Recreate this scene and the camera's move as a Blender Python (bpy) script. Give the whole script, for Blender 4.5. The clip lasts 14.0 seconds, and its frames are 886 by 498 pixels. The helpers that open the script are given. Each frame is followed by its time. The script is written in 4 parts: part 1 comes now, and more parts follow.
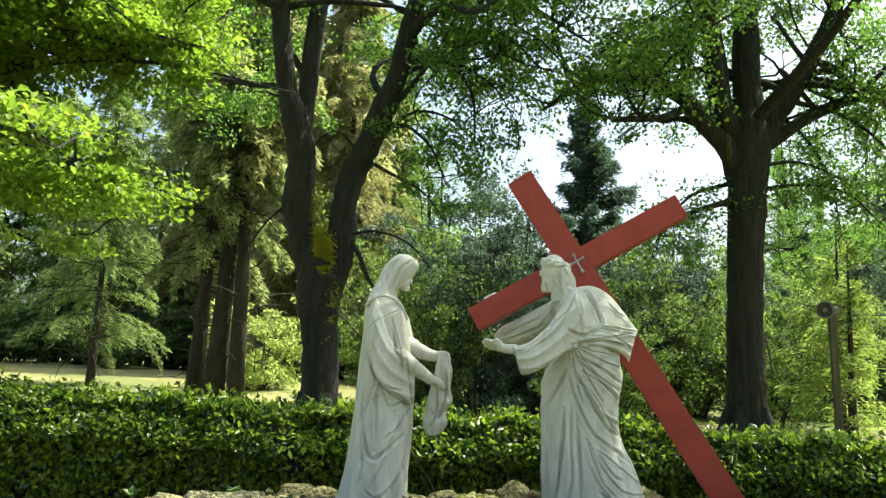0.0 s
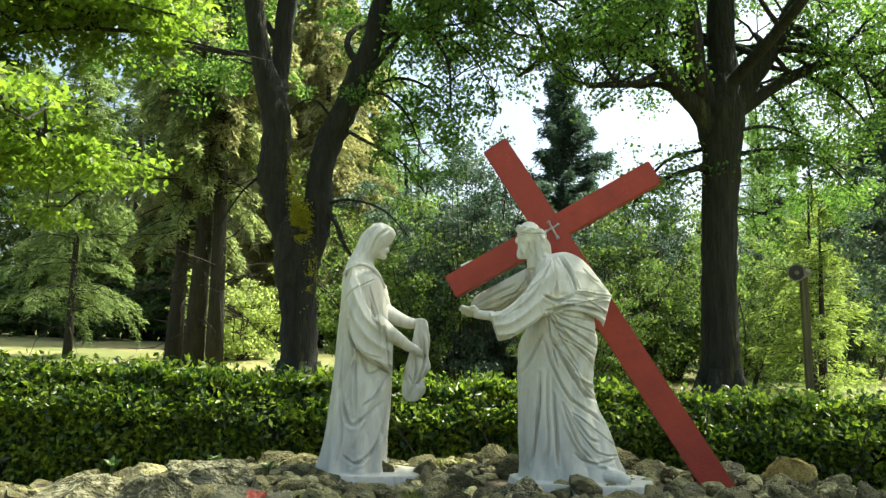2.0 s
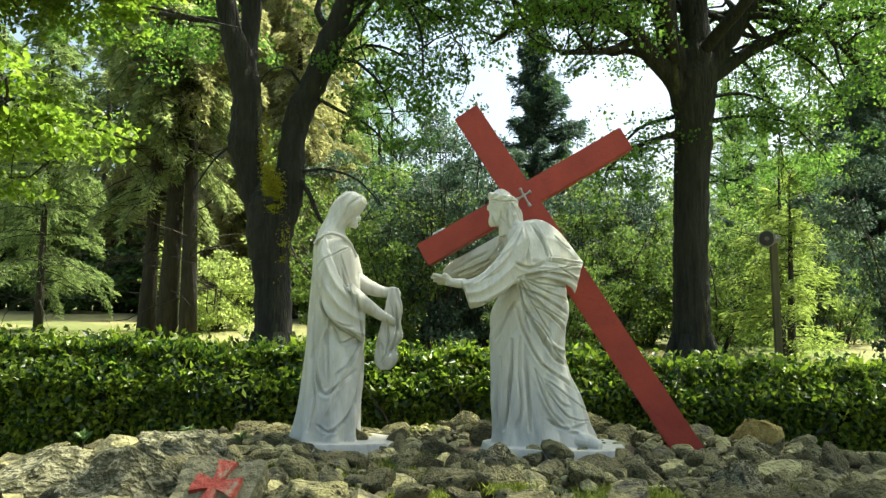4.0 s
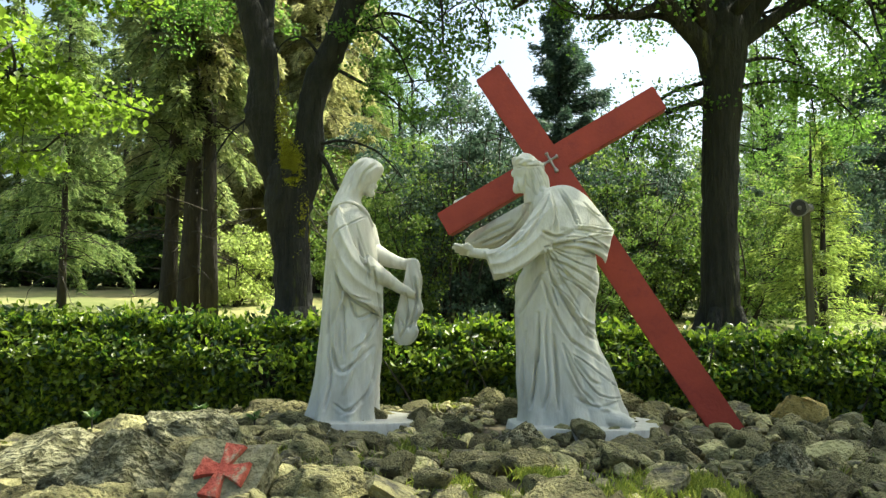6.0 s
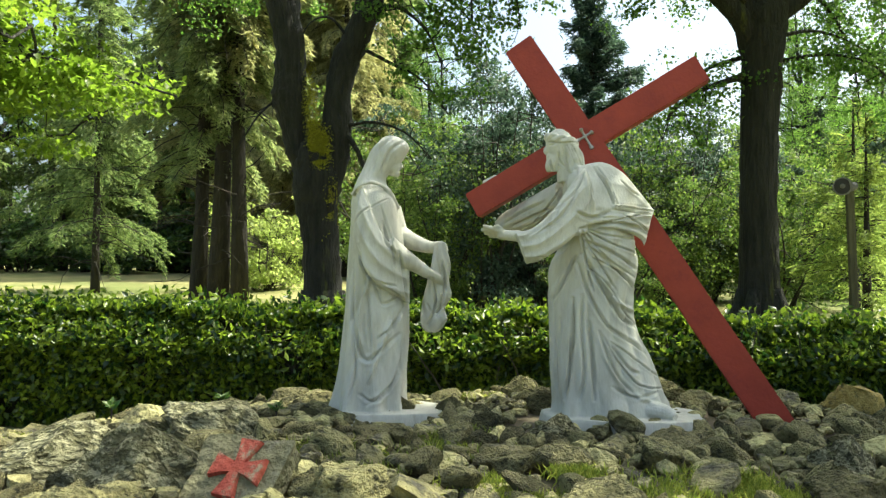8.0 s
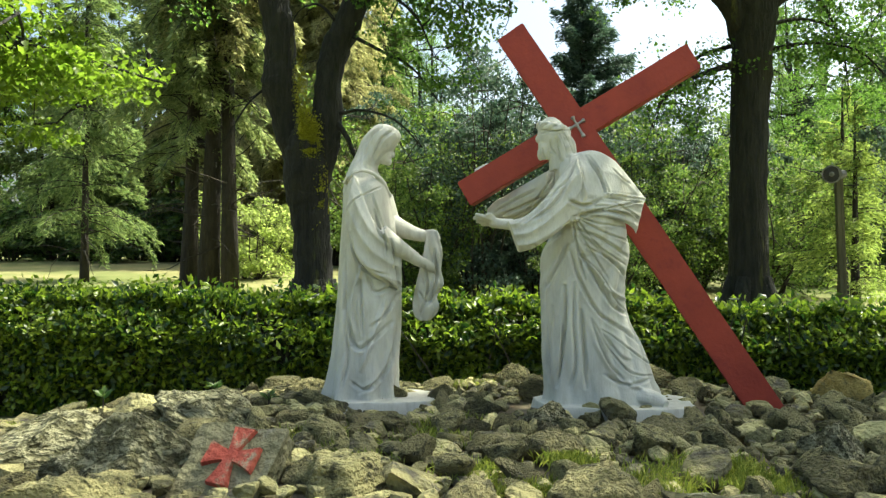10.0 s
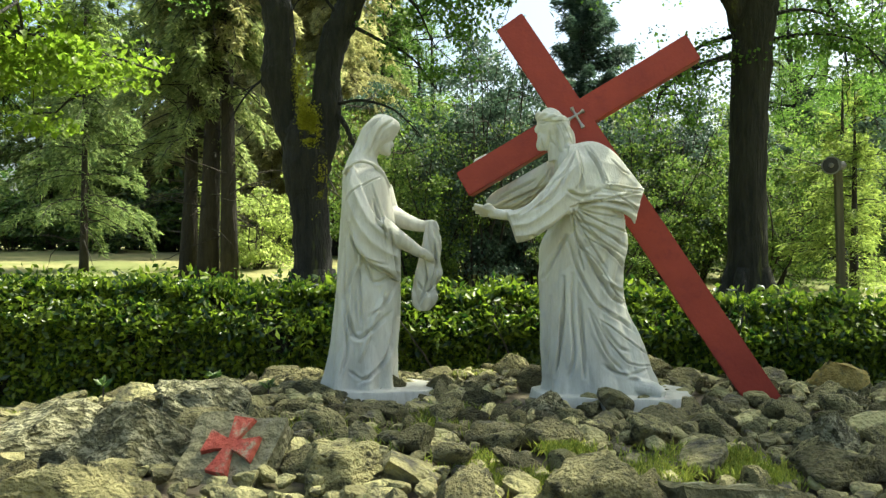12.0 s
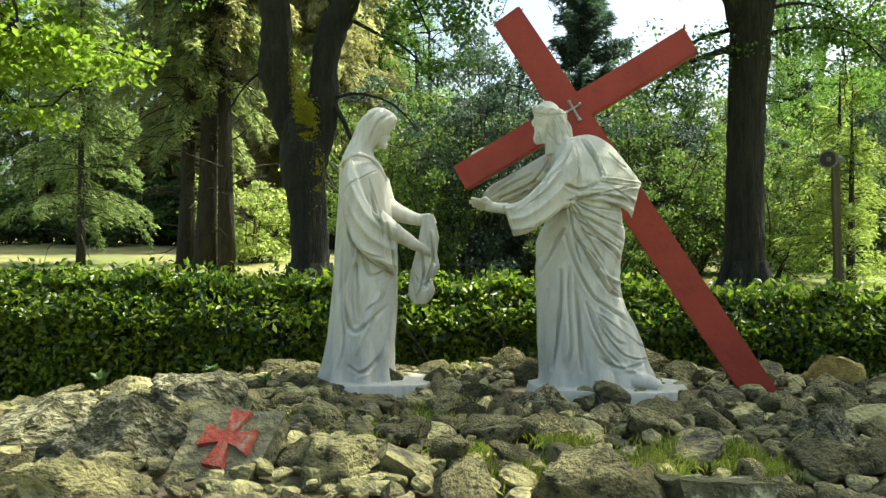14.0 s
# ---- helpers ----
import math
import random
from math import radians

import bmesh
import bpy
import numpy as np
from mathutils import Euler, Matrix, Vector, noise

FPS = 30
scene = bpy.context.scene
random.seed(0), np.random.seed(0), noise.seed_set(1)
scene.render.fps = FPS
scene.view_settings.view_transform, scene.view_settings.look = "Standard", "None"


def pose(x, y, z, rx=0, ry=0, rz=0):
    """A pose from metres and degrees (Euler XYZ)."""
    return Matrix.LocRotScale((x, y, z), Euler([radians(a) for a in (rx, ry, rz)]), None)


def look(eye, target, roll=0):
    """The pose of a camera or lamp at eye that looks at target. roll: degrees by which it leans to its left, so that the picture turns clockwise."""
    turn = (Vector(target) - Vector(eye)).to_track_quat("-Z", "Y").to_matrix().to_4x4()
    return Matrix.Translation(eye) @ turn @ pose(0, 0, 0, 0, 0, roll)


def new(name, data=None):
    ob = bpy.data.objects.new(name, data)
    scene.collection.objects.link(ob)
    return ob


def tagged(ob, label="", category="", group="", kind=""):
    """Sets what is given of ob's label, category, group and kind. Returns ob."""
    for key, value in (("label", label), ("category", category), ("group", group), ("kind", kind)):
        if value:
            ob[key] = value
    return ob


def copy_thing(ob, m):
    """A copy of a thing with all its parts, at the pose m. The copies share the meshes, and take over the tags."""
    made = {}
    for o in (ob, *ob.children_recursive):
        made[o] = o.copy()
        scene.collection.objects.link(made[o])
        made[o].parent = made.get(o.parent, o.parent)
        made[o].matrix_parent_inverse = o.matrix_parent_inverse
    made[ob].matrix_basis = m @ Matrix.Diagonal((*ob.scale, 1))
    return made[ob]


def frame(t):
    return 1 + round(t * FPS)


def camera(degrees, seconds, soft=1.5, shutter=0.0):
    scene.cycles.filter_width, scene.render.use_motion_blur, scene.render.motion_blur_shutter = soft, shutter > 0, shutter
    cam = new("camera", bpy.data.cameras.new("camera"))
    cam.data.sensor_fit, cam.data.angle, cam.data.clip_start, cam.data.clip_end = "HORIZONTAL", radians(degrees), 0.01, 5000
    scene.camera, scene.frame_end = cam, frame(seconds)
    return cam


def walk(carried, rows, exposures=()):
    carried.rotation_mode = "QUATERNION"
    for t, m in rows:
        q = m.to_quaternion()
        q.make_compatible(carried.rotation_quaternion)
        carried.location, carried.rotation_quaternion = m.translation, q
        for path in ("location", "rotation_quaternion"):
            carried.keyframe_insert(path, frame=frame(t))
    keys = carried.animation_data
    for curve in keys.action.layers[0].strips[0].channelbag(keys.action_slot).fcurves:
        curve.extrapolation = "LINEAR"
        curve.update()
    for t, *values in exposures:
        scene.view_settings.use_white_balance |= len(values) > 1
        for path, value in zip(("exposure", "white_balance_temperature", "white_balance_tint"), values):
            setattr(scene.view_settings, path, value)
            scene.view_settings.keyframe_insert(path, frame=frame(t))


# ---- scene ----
cam = camera(57.0, 14.0, soft=1.4)
PATH = [
    (0, (-0.065, -0.53, 1.415), (-0.087, 1.446, 1.726), 2.5),
    (0.5, (-0.056, -0.522, 1.408), (-0.112, 1.453, 1.715), 2.6),
    (1, (-0.049, -0.533, 1.407), (-0.069, 1.448, 1.683), 2.2),
    (1.5, (-0.052, -0.541, 1.413), (-0.044, 1.442, 1.669), 1.9),
    (2, (-0.056, -0.563, 1.415), (-0.021, 1.423, 1.649), 1.6),
    (2.5, (-0.051, -0.571, 1.412), (0.005, 1.417, 1.626), 1.6),
    (3, (-0.055, -0.564, 1.41), (0.021, 1.426, 1.606), 1.4),
    (5.5, (0.008, -0.37, 1.406), (0.114, 1.624, 1.518), 0.8),
    (6, (-0.016, -0.24, 1.399), (0.029, 1.757, 1.496), 0.6),
    (6.5, (-0.054, -0.101, 1.413), (0.001, 1.896, 1.498), 0.1),
    (7, (-0.007, -0.006, 1.415), (0.04, 1.993, 1.491), 0.4),
    (7.5, (0.007, 0.003, 1.412), (-0.03, 2.001, 1.475), 0.5),
    (8, (0.003, 0.009, 1.409), (-0.028, 2.008, 1.463), 0.3),
    (8.5, (-0.003, 0.009, 1.41), (-0.025, 2.008, 1.456), 0.2),
    (11, (-0.007, 0.001, 1.408), (-0.013, 2.001, 1.422), 0.2),
    (11.5, (-0.007, -0.003, 1.409), (-0.014, 1.997, 1.417), 0.2),
    (12, (-0.004, -0.004, 1.409), (-0.01, 1.996, 1.411), 0.3),
    (12.5, (0.001, -0.005, 1.408), (-0.003, 1.995, 1.407), 0.5),
    (13, (0.001, -0.002, 1.406), (-0.002, 1.997, 1.401), 0.4),
    (13.5, (-0.001, 0.0, 1.407), (-0.001, 2.0, 1.399), 0.4),
    (14, (0.0, 0.0, 1.407), (-0.0, 2.0, 1.394), 0.3),
]
walk(cam, [(t, look(eye, target, roll)) for t, eye, target, roll in PATH], exposures=[(0.0, 1.27, 6500, 0), (14.0, 1.22, 6500, 0)])

# ---- light: late-morning sun behind the oaks, ahead and to the right ----
SUN_EL, SUN_AZ = radians(60), radians(67)
world = bpy.data.worlds.new("sky")
scene.world = world
world.use_nodes = True
sky = world.node_tree.nodes.new("ShaderNodeTexSky")
sky.sky_type, sky.sun_disc, sky.sun_elevation, sky.sun_rotation = "NISHITA", False, SUN_EL, SUN_AZ
sky.dust_density = 6.0
world.node_tree.nodes["Background"].inputs[1].default_value = 0.15
world.node_tree.links.new(sky.outputs[0], world.node_tree.nodes["Background"].inputs[0])
to_sun = Vector((math.sin(SUN_AZ) * math.cos(SUN_EL), math.cos(SUN_AZ) * math.cos(SUN_EL), math.sin(SUN_EL)))
sun = new("sun", bpy.data.lights.new("sun", "SUN"))
sun.data.energy, sun.data.angle, sun.data.color = 5.0, radians(0.53), (1.0, 0.93, 0.8)
sun.matrix_world = look(to_sun * 60, (0, 0, 0))


# ---- materials ----
def mat(name, low, high, scale=6.0, rough=0.8, bump=0.3, fine=40.0, island=0.0, through_light=0.0, stain=None, stain_scale=1.2, stain_cut=(0.5, 0.65), metal=0.0, spec=0.5, stretch=(1, 1, 1), each=0.0, relief=0.02):
    """Procedural surface: two noises for colour, a fine one for relief, optional stains, per-piece change and light passing through."""
    m = bpy.data.materials.new(name)
    m.use_nodes = True
    nt, n = m.node_tree, m.node_tree.nodes
    link = nt.links.new
    bsdf, out = n["Principled BSDF"], n["Material Output"]
    geo = n.new("ShaderNodeTexCoord")
    mp = n.new("ShaderNodeMapping")
    mp.inputs["Scale"].default_value = stretch
    link(geo.outputs["Object"], mp.inputs[0])
    a = n.new("ShaderNodeTexNoise")
    a.inputs["Scale"].default_value, a.inputs["Detail"].default_value, a.inputs["Roughness"].default_value = scale, 6, 0.65
    link(mp.outputs[0], a.inputs[0])
    ramp = n.new("ShaderNodeValToRGB")
    ramp.color_ramp.elements[0].position, ramp.color_ramp.elements[1].position = 0.3, 0.7
    ramp.color_ramp.elements[0].color, ramp.color_ramp.elements[1].color = (*low, 1), (*high, 1)
    fac = a.outputs["Fac"]
    if island or each:
        src = n.new("ShaderNodeNewGeometry") if island else n.new("ShaderNodeObjectInfo")
        mixv = n.new("ShaderNodeMix")
        mixv.inputs[0].default_value = island or each
        link(fac, mixv.inputs[2])
        link(src.outputs["Random Per Island" if island else "Random"], mixv.inputs[3])
        fac = mixv.outputs[0]
    link(fac, ramp.inputs[0])
    colour = ramp.outputs[0]
    f = n.new("ShaderNodeTexNoise")
    f.inputs["Scale"].default_value, f.inputs["Detail"].default_value = fine, 5
    link(mp.outputs[0], f.inputs[0])
    if stain:
        s = n.new("ShaderNodeTexNoise")
        s.inputs["Scale"].default_value, s.inputs["Detail"].default_value, s.inputs["Roughness"].default_value = stain_scale, 8, 0.7
        link(mp.outputs[0], s.inputs[0])
        cut = n.new("ShaderNodeMapRange")
        cut.inputs[1].default_value, cut.inputs[2].default_value = stain_cut
        link(s.outputs["Fac"], cut.inputs[0])
        over = n.new("ShaderNodeMix")
        over.data_type = "RGBA"
        link(cut.outputs[0], over.inputs[0])
        link(colour, over.inputs[6])
        over.inputs[7].default_value = (*stain, 1)
        colour = over.outputs[2]
    if bump:
        bp = n.new("ShaderNodeBump")
        bp.inputs["Strength"].default_value, bp.inputs["Distance"].default_value = bump, relief
        link(f.outputs["Fac"], bp.inputs["Height"])
        link(bp.outputs[0], bsdf.inputs["Normal"])
    link(colour, bsdf.inputs["Base Color"])
    bsdf.inputs["Roughness"].default_value, bsdf.inputs["Metallic"].default_value = rough, metal
    bsdf.inputs["Specular IOR Level"].default_value = spec
    if through_light:
        tr = n.new("ShaderNodeBsdfTranslucent")
        gain = n.new("ShaderNodeMix")
        gain.data_type, gain.blend_type = "RGBA", "MULTIPLY"
        gain.inputs[0].default_value = 1.0
        link(colour, gain.inputs[6])
        gain.inputs[7].default_value = (2.35, 2.5, 2.2, 1)
        link(gain.outputs[2], tr.inputs[0])
        mx = n.new("ShaderNodeMixShader")
        mx.inputs[0].default_value = through_light
        link(bsdf.outputs[0], mx.inputs[1])
        link(tr.outputs[0], mx.inputs[2])
        link(mx.outputs[0], out.inputs[0])
    return m


M_OAK = mat("oak leaf", (0.04, 0.085, 0.014), (0.1, 0.17, 0.028), 0.5, 0.42, 0, island=0.7, through_light=0.6)
M_MAPLE = mat("maple leaf", (0.075, 0.12, 0.012), (0.14, 0.2, 0.022), 0.6, 0.45, 0, island=0.7, through_light=0.58)
M_BUSH = mat("bush leaf", (0.022, 0.055, 0.014), (0.085, 0.135, 0.03), 0.5, 0.45, 0, island=0.6, through_light=0.32)
# lighter than M_BUSH, with sunlight put into the leaf colour
M_HAZEL = mat("sunlit-tone hazel leaf", (0.035, 0.07, 0.014), (0.125, 0.172, 0.035), 0.5, 0.5, 0, island=0.5, through_light=0.5)
# blue is raised in this colour to imitate haze and bluish shade
M_DARKBUSH = mat("dark haze-blued needle scales", (0.026, 0.052, 0.038), (0.08, 0.125, 0.085), 0.6, 0.6, 0, island=0.7, through_light=0.25)
M_NEEDLE = mat("fir needles", (0.1, 0.13, 0.05), (0.24, 0.26, 0.11), 0.35, 0.6, 0, island=0.6, through_light=0.55)
M_FARNEEDLE = mat("pale far needles", (0.06, 0.092, 0.03), (0.14, 0.175, 0.062), 0.35, 0.6, 0, island=0.6, through_light=0.55)
M_DRYNEEDLE = mat("sunburnt larch needles", (0.16, 0.16, 0.07), (0.31, 0.29, 0.14), 0.4, 0.7, 0, island=0.6, through_light=0.5)
M_SPRUCE = mat("young spruce needles", (0.085, 0.12, 0.027), (0.18, 0.222, 0.052), 0.5, 0.6, 0, island=0.6, through_light=0.55)
# leaf colour lightened so the elder looks sunlit where trees block the sun
M_ELDER = mat("sunlit-pale elder leaf", (0.14, 0.175, 0.045), (0.26, 0.3, 0.095), 0.5, 0.5, 0, island=0.6, through_light=0.6)
M_HEDGE = mat("laurel leaf", (0.014, 0.038, 0.006), (0.14, 0.195, 0.018), 1.2, 0.36, 0, island=0.75, through_light=0.4, spec=0.45)
# near-black colour stands in for the shade among the inner twigs
M_HEDGECORE = mat("shaded hedge interior", (0.012, 0.014, 0.008), (0.03, 0.03, 0.016), 14, 0.9, 0.5)
M_BARK = mat("oak bark", (0.008, 0.0085, 0.007), (0.034, 0.034, 0.026), 4, 0.95, 1.0, 9, stain=(0.1, 0.105, 0.02), stain_scale=0.9, stain_cut=(0.6, 0.7), stretch=(2, 2, 0.35), relief=0.12)
M_FIRBARK = mat("fir bark", (0.018, 0.0155, 0.012), (0.05, 0.042, 0.032), 6, 0.95, 1.0, 14, stretch=(1.6, 1.6, 0.4), relief=0.06)
M_TWIG = mat("twig", (0.022, 0.019, 0.015), (0.055, 0.047, 0.037), 8, 0.95, 0.3)
M_STATUE = mat("white painted stone", (0.44, 0.44, 0.37), (0.61, 0.61, 0.525), 3.0, 0.75, 0.2, 60, stain=(0.4, 0.39, 0.31), stain_scale=7, stain_cut=(0.5, 0.72), stretch=(2, 2, 0.5))
M_RED = mat("red painted wood", (0.25, 0.027, 0.012), (0.34, 0.042, 0.019), 5.0, 0.6, 0.15, 50, stain=(0.2, 0.02, 0.016), stain_scale=7, stain_cut=(0.55, 0.8))
M_SILVER = mat("weathered silver metal", (0.3, 0.29, 0.25), (0.45, 0.44, 0.38), 20, 0.4, 0.2, metal=0.8)
M_ROCK = mat("limestone", (0.12, 0.108, 0.041), (0.4, 0.37, 0.158), 3.2, 0.92, 1.0, 10, each=0.4, stain=(0.055, 0.054, 0.02), stain_scale=2.6, stain_cut=(0.5, 0.62), relief=0.08)
M_ROCKLOOSE = mat("loose limestone", (0.1, 0.092, 0.036), (0.4, 0.37, 0.16), 9, 0.92, 1.0, 30, island=0.5, stain=(0.07, 0.065, 0.045), stain_scale=7, stain_cut=(0.5, 0.64), relief=0.05)
M_ROCKLICHEN = mat("dark limestone with lichen", (0.048, 0.048, 0.02), (0.15, 0.144, 0.062), 5, 0.95, 1.0, 8, stain=(0.31, 0.3, 0.17), stain_scale=4, stain_cut=(0.49, 0.54), relief=0.15)
M_ROCKOCHRE = mat("ochre stone", (0.27, 0.2, 0.045), (0.5, 0.38, 0.12), 6, 0.95, 1.0, 18, stain=(0.14, 0.13, 0.05), stain_scale=5, stain_cut=(0.5, 0.65))
M_SLAB = mat("grey limestone slab", (0.1, 0.095, 0.046), (0.25, 0.235, 0.125), 9, 0.9, 1.0, 24, relief=0.04, stain=(0.14, 0.13, 0.1), stain_scale=5, stain_cut=(0.54, 0.68))
M_REDWORN = mat("worn red paint", (0.34, 0.05, 0.03), (0.46, 0.11, 0.065), 14, 0.9, 0.9, 40, stain=(0.31, 0.27, 0.17), stain_scale=17, stain_cut=(0.55, 0.65))
M_EARTH = mat("dry earth", (0.075, 0.06, 0.036), (0.17, 0.14, 0.085), 4, 0.95, 0.6, 30, stain=(0.09, 0.1, 0.03), stain_scale=2.2, stain_cut=(0.5, 0.65))
M_LAWN = mat("dry summer lawn", (0.13, 0.135, 0.042), (0.3, 0.265, 0.105), 0.35, 0.95, 0.6, 9, stain=(0.12, 0.15, 0.035), stain_scale=0.15, stain_cut=(0.45, 0.6))
M_GRASS = mat("grass blade", (0.13, 0.17, 0.025), (0.29, 0.31, 0.06), 3, 0.6, 0, island=0.7, through_light=0.4)
M_POST = mat("weathered greenish post", (0.055, 0.053, 0.026), (0.11, 0.105, 0.052), 6, 0.7, 0.4, 30, stretch=(1, 1, 0.2))
M_HORN = mat("grey loudspeaker metal", (0.1, 0.1, 0.1), (0.2, 0.2, 0.19), 8, 0.5, 0.1, metal=0.3)
M_MOSS = mat("yellow-green moss", (0.2, 0.2, 0.016), (0.4, 0.38, 0.04), 6, 0.95, 0, island=0.6, through_light=0.3)
# near-black, for the darkness inside the horn
M_HORNIN = mat("black disc standing in for the shaded horn hollow", (0.012, 0.012, 0.012), (0.03, 0.03, 0.03), 8, 0.6, 0.1)


# ---- mesh helpers ----
def mesh(name, verts, faces, material, smooth=False):
    me = bpy.data.meshes.new(name)
    me.from_pydata([tuple(v) for v in verts], [], faces)
    me.materials.append(material)
    if smooth:
        me.polygons.foreach_set("use_smooth", [True] * len(me.polygons))
    me.update()
    return me


def quads(name, v, material):
    """A mesh of separate four-cornered leaves, v: (n, 4, 3)."""
    n = len(v)
    me = bpy.data.meshes.new(name)
    me.vertices.add(n * 4)
    me.vertices.foreach_set("co", np.ascontiguousarray(v, dtype=np.float32).ravel())
    tri = (np.arange(n)[:, None] * 4 + np.array([0, 1, 2, 0, 2, 3])[None]).ravel()
    me.loops.add(n * 6)
    me.loops.foreach_set("vertex_index", tri.astype(np.int32))
    me.polygons.add(n * 2)
    me.polygons.foreach_set("loop_start", np.arange(0, n * 6, 3, dtype=np.int32))
    me.materials.append(material)
    me.update(calc_edges=True)
    return me


def part(name, me, parent, label="", kind=""):
    ob = new(name, me)
    ob.parent = parent
    return tagged(ob, label, kind=kind)


def thing(name, at, label, category, group="", kind=""):
    ob = new(name)
    ob.matrix_world = pose(*at)
    return tagged(ob, label, category, group, kind)


def unit(a):
    return a / (np.linalg.norm(a, axis=-1, keepdims=True) + 1e-9)


def leaf_quads(rng, at, size, width=0.5, axis=None, spread=1.0, flat=0.0):
    """Folded leaves at the points given; axis: the way that each grows, loosened by spread; flat: how level the blades lie."""
    n = len(at)
    d = rng.normal(size=(n, 3)) * spread
    if axis is not None:
        d = d + axis
    d = unit(d)
    up = rng.normal(size=(n, 3)) * (1 - flat) + np.array([0, 0, 1.0]) * flat * 2
    side = unit(np.cross(d, up))
    nor = np.cross(side, d)
    s = (size * rng.uniform(0.6, 1.3, n))[:, None]
    base = at - d * s * 0.5
    lift = nor * s * 0.12
    mid = base + d * s * 0.5
    return np.stack([base, mid + side * s * width * 0.5 + lift, base + d * s, mid - side * s * width * 0.5 + lift], 1)


def tube(verts, faces, pts, radii, n=8, jag=0.0, rng=None):
    """Adds a tapering tube along pts."""
    pts = np.array(pts, float)
    start = len(verts)
    ref = np.array([0.31, 0.94, 0.12])
    for i, p in enumerate(pts):
        d = unit(pts[min(i + 1, len(pts) - 1)] - pts[max(i - 1, 0)])
        a = unit(np.cross(d, ref))
        b = np.cross(d, a)
        for k in range(n):
            w = 2 * math.pi * k / n
            r = radii[i] * (1 + (jag * rng.normal() if jag else 0))
            verts.append(p + (a * math.cos(w) + b * math.sin(w)) * r)
    for i in range(len(pts) - 1):
        for k in range(n):
            p, q = start + i * n + k, start + i * n + (k + 1) % n
            faces.append((p, q, q + n, p + n))
    faces.append(tuple(range(start + n - 1, start - 1, -1)))
    faces.append(tuple(range(start + (len(pts) - 1) * n, start + len(pts) * n)))


def smooth_line(pts, steps=5):
    """A rounder line through the points (Catmull-Rom); each point may carry more values than its place."""
    p = np.array(pts, float)
    p = np.vstack([2 * p[0] - p[1], p, 2 * p[-1] - p[-2]])
    out = []
    for i in range(1, len(p) - 2):
        for k in range(steps):
            t = k / steps
            out.append(0.5 * (2 * p[i] + (p[i + 1] - p[i - 1]) * t + (2 * p[i - 1] - 5 * p[i] + 4 * p[i + 1] - p[i + 2]) * t * t + (3 * p[i] - p[i - 1] - 3 * p[i + 1] + p[i + 2]) * t ** 3))
    out.append(p[-2])
    return np.array(out)


def twist_line(rng, start, way, length, bend, n=7, sag=0.0):
    """A crooked twig's line."""
    pts, d = [np.array(start, float)], unit(np.array(way, float))
    for i in range(n):
        d = unit(d + rng.normal(size=3) * bend + np.array([0, 0, -sag]))
        pts.append(pts[-1] + d * length / n)
    return np.array(pts)


# ---- ground ----
def ground_z(x, y):
    """Level round the mound, rising gently behind the hedge."""
    r = np.clip((y - 8) / 28, 0, None)
    rise = np.where(r < 1, 1.26 * r, 1.26 + 0.16 * (r - 1))
    return np.minimum(rise, 3.0)


gx = np.concatenate([[-900, -500, -250, -120, -70], np.linspace(-40, 40, 61), [70, 120, 250, 500, 900]])
gy = np.concatenate([[-900, -500, -250, -120, -60, -30], np.linspace(-12, 60, 73), [90, 150, 300, 500, 900]])
gv = [(x, y, float(ground_z(x, y)) + (0.04 * noise.noise((x * 0.4, y * 0.4, 0)) if -40 <= x <= 40 and 9 < y < 60 else 0)) for y in gy for x in gx]
gf = [(j * len(gx) + i, j * len(gx) + i + 1, (j + 1) * len(gx) + i + 1, (j + 1) * len(gx) + i) for j in range(len(gy) - 1) for i in range(len(gx) - 1)]
tagged(new("ground", mesh("ground", gv, gf, M_LAWN, True)), "dry yellow-green summer lawn rising gently behind the hedge", "lawn", kind="structure")


# ---- rock mound ----
def mound_z(x, y):
    """The stone bed's height: nearly level, falling off at its rim."""
    e = ((x - 0.5) / 4.6) ** 2 + ((y - 4.0) / 2.75) ** 2
    top = 0.56 - 0.05 * max(0.0, -x - 0.9) - 0.02 * max(0.0, x - 1.8)
    return top * max(0.0, 1 - e ** 3) + 0.04 * noise.noise((x * 1.3, y * 1.3, 3))


mx, my = np.linspace(-4.3, 5.3, 65), np.linspace(1.1, 6.9, 45)
mv = [(x, y, mound_z(x, y) - 0.05) for y in my for x in mx]
mf = [(j * len(mx) + i, j * len(mx) + i + 1, (j + 1) * len(mx) + i + 1, (j + 1) * len(mx) + i) for j in range(len(my) - 1) for i in range(len(mx) - 1)]
rock_mound = thing("rock_mound", (0, 0, 0), "low mound of rough pale limestone rocks with moss and earth between", "rockery")
part("soil", mesh("soil", mv, mf, M_EARTH, True), rock_mound, "dry brown earth between the rocks")


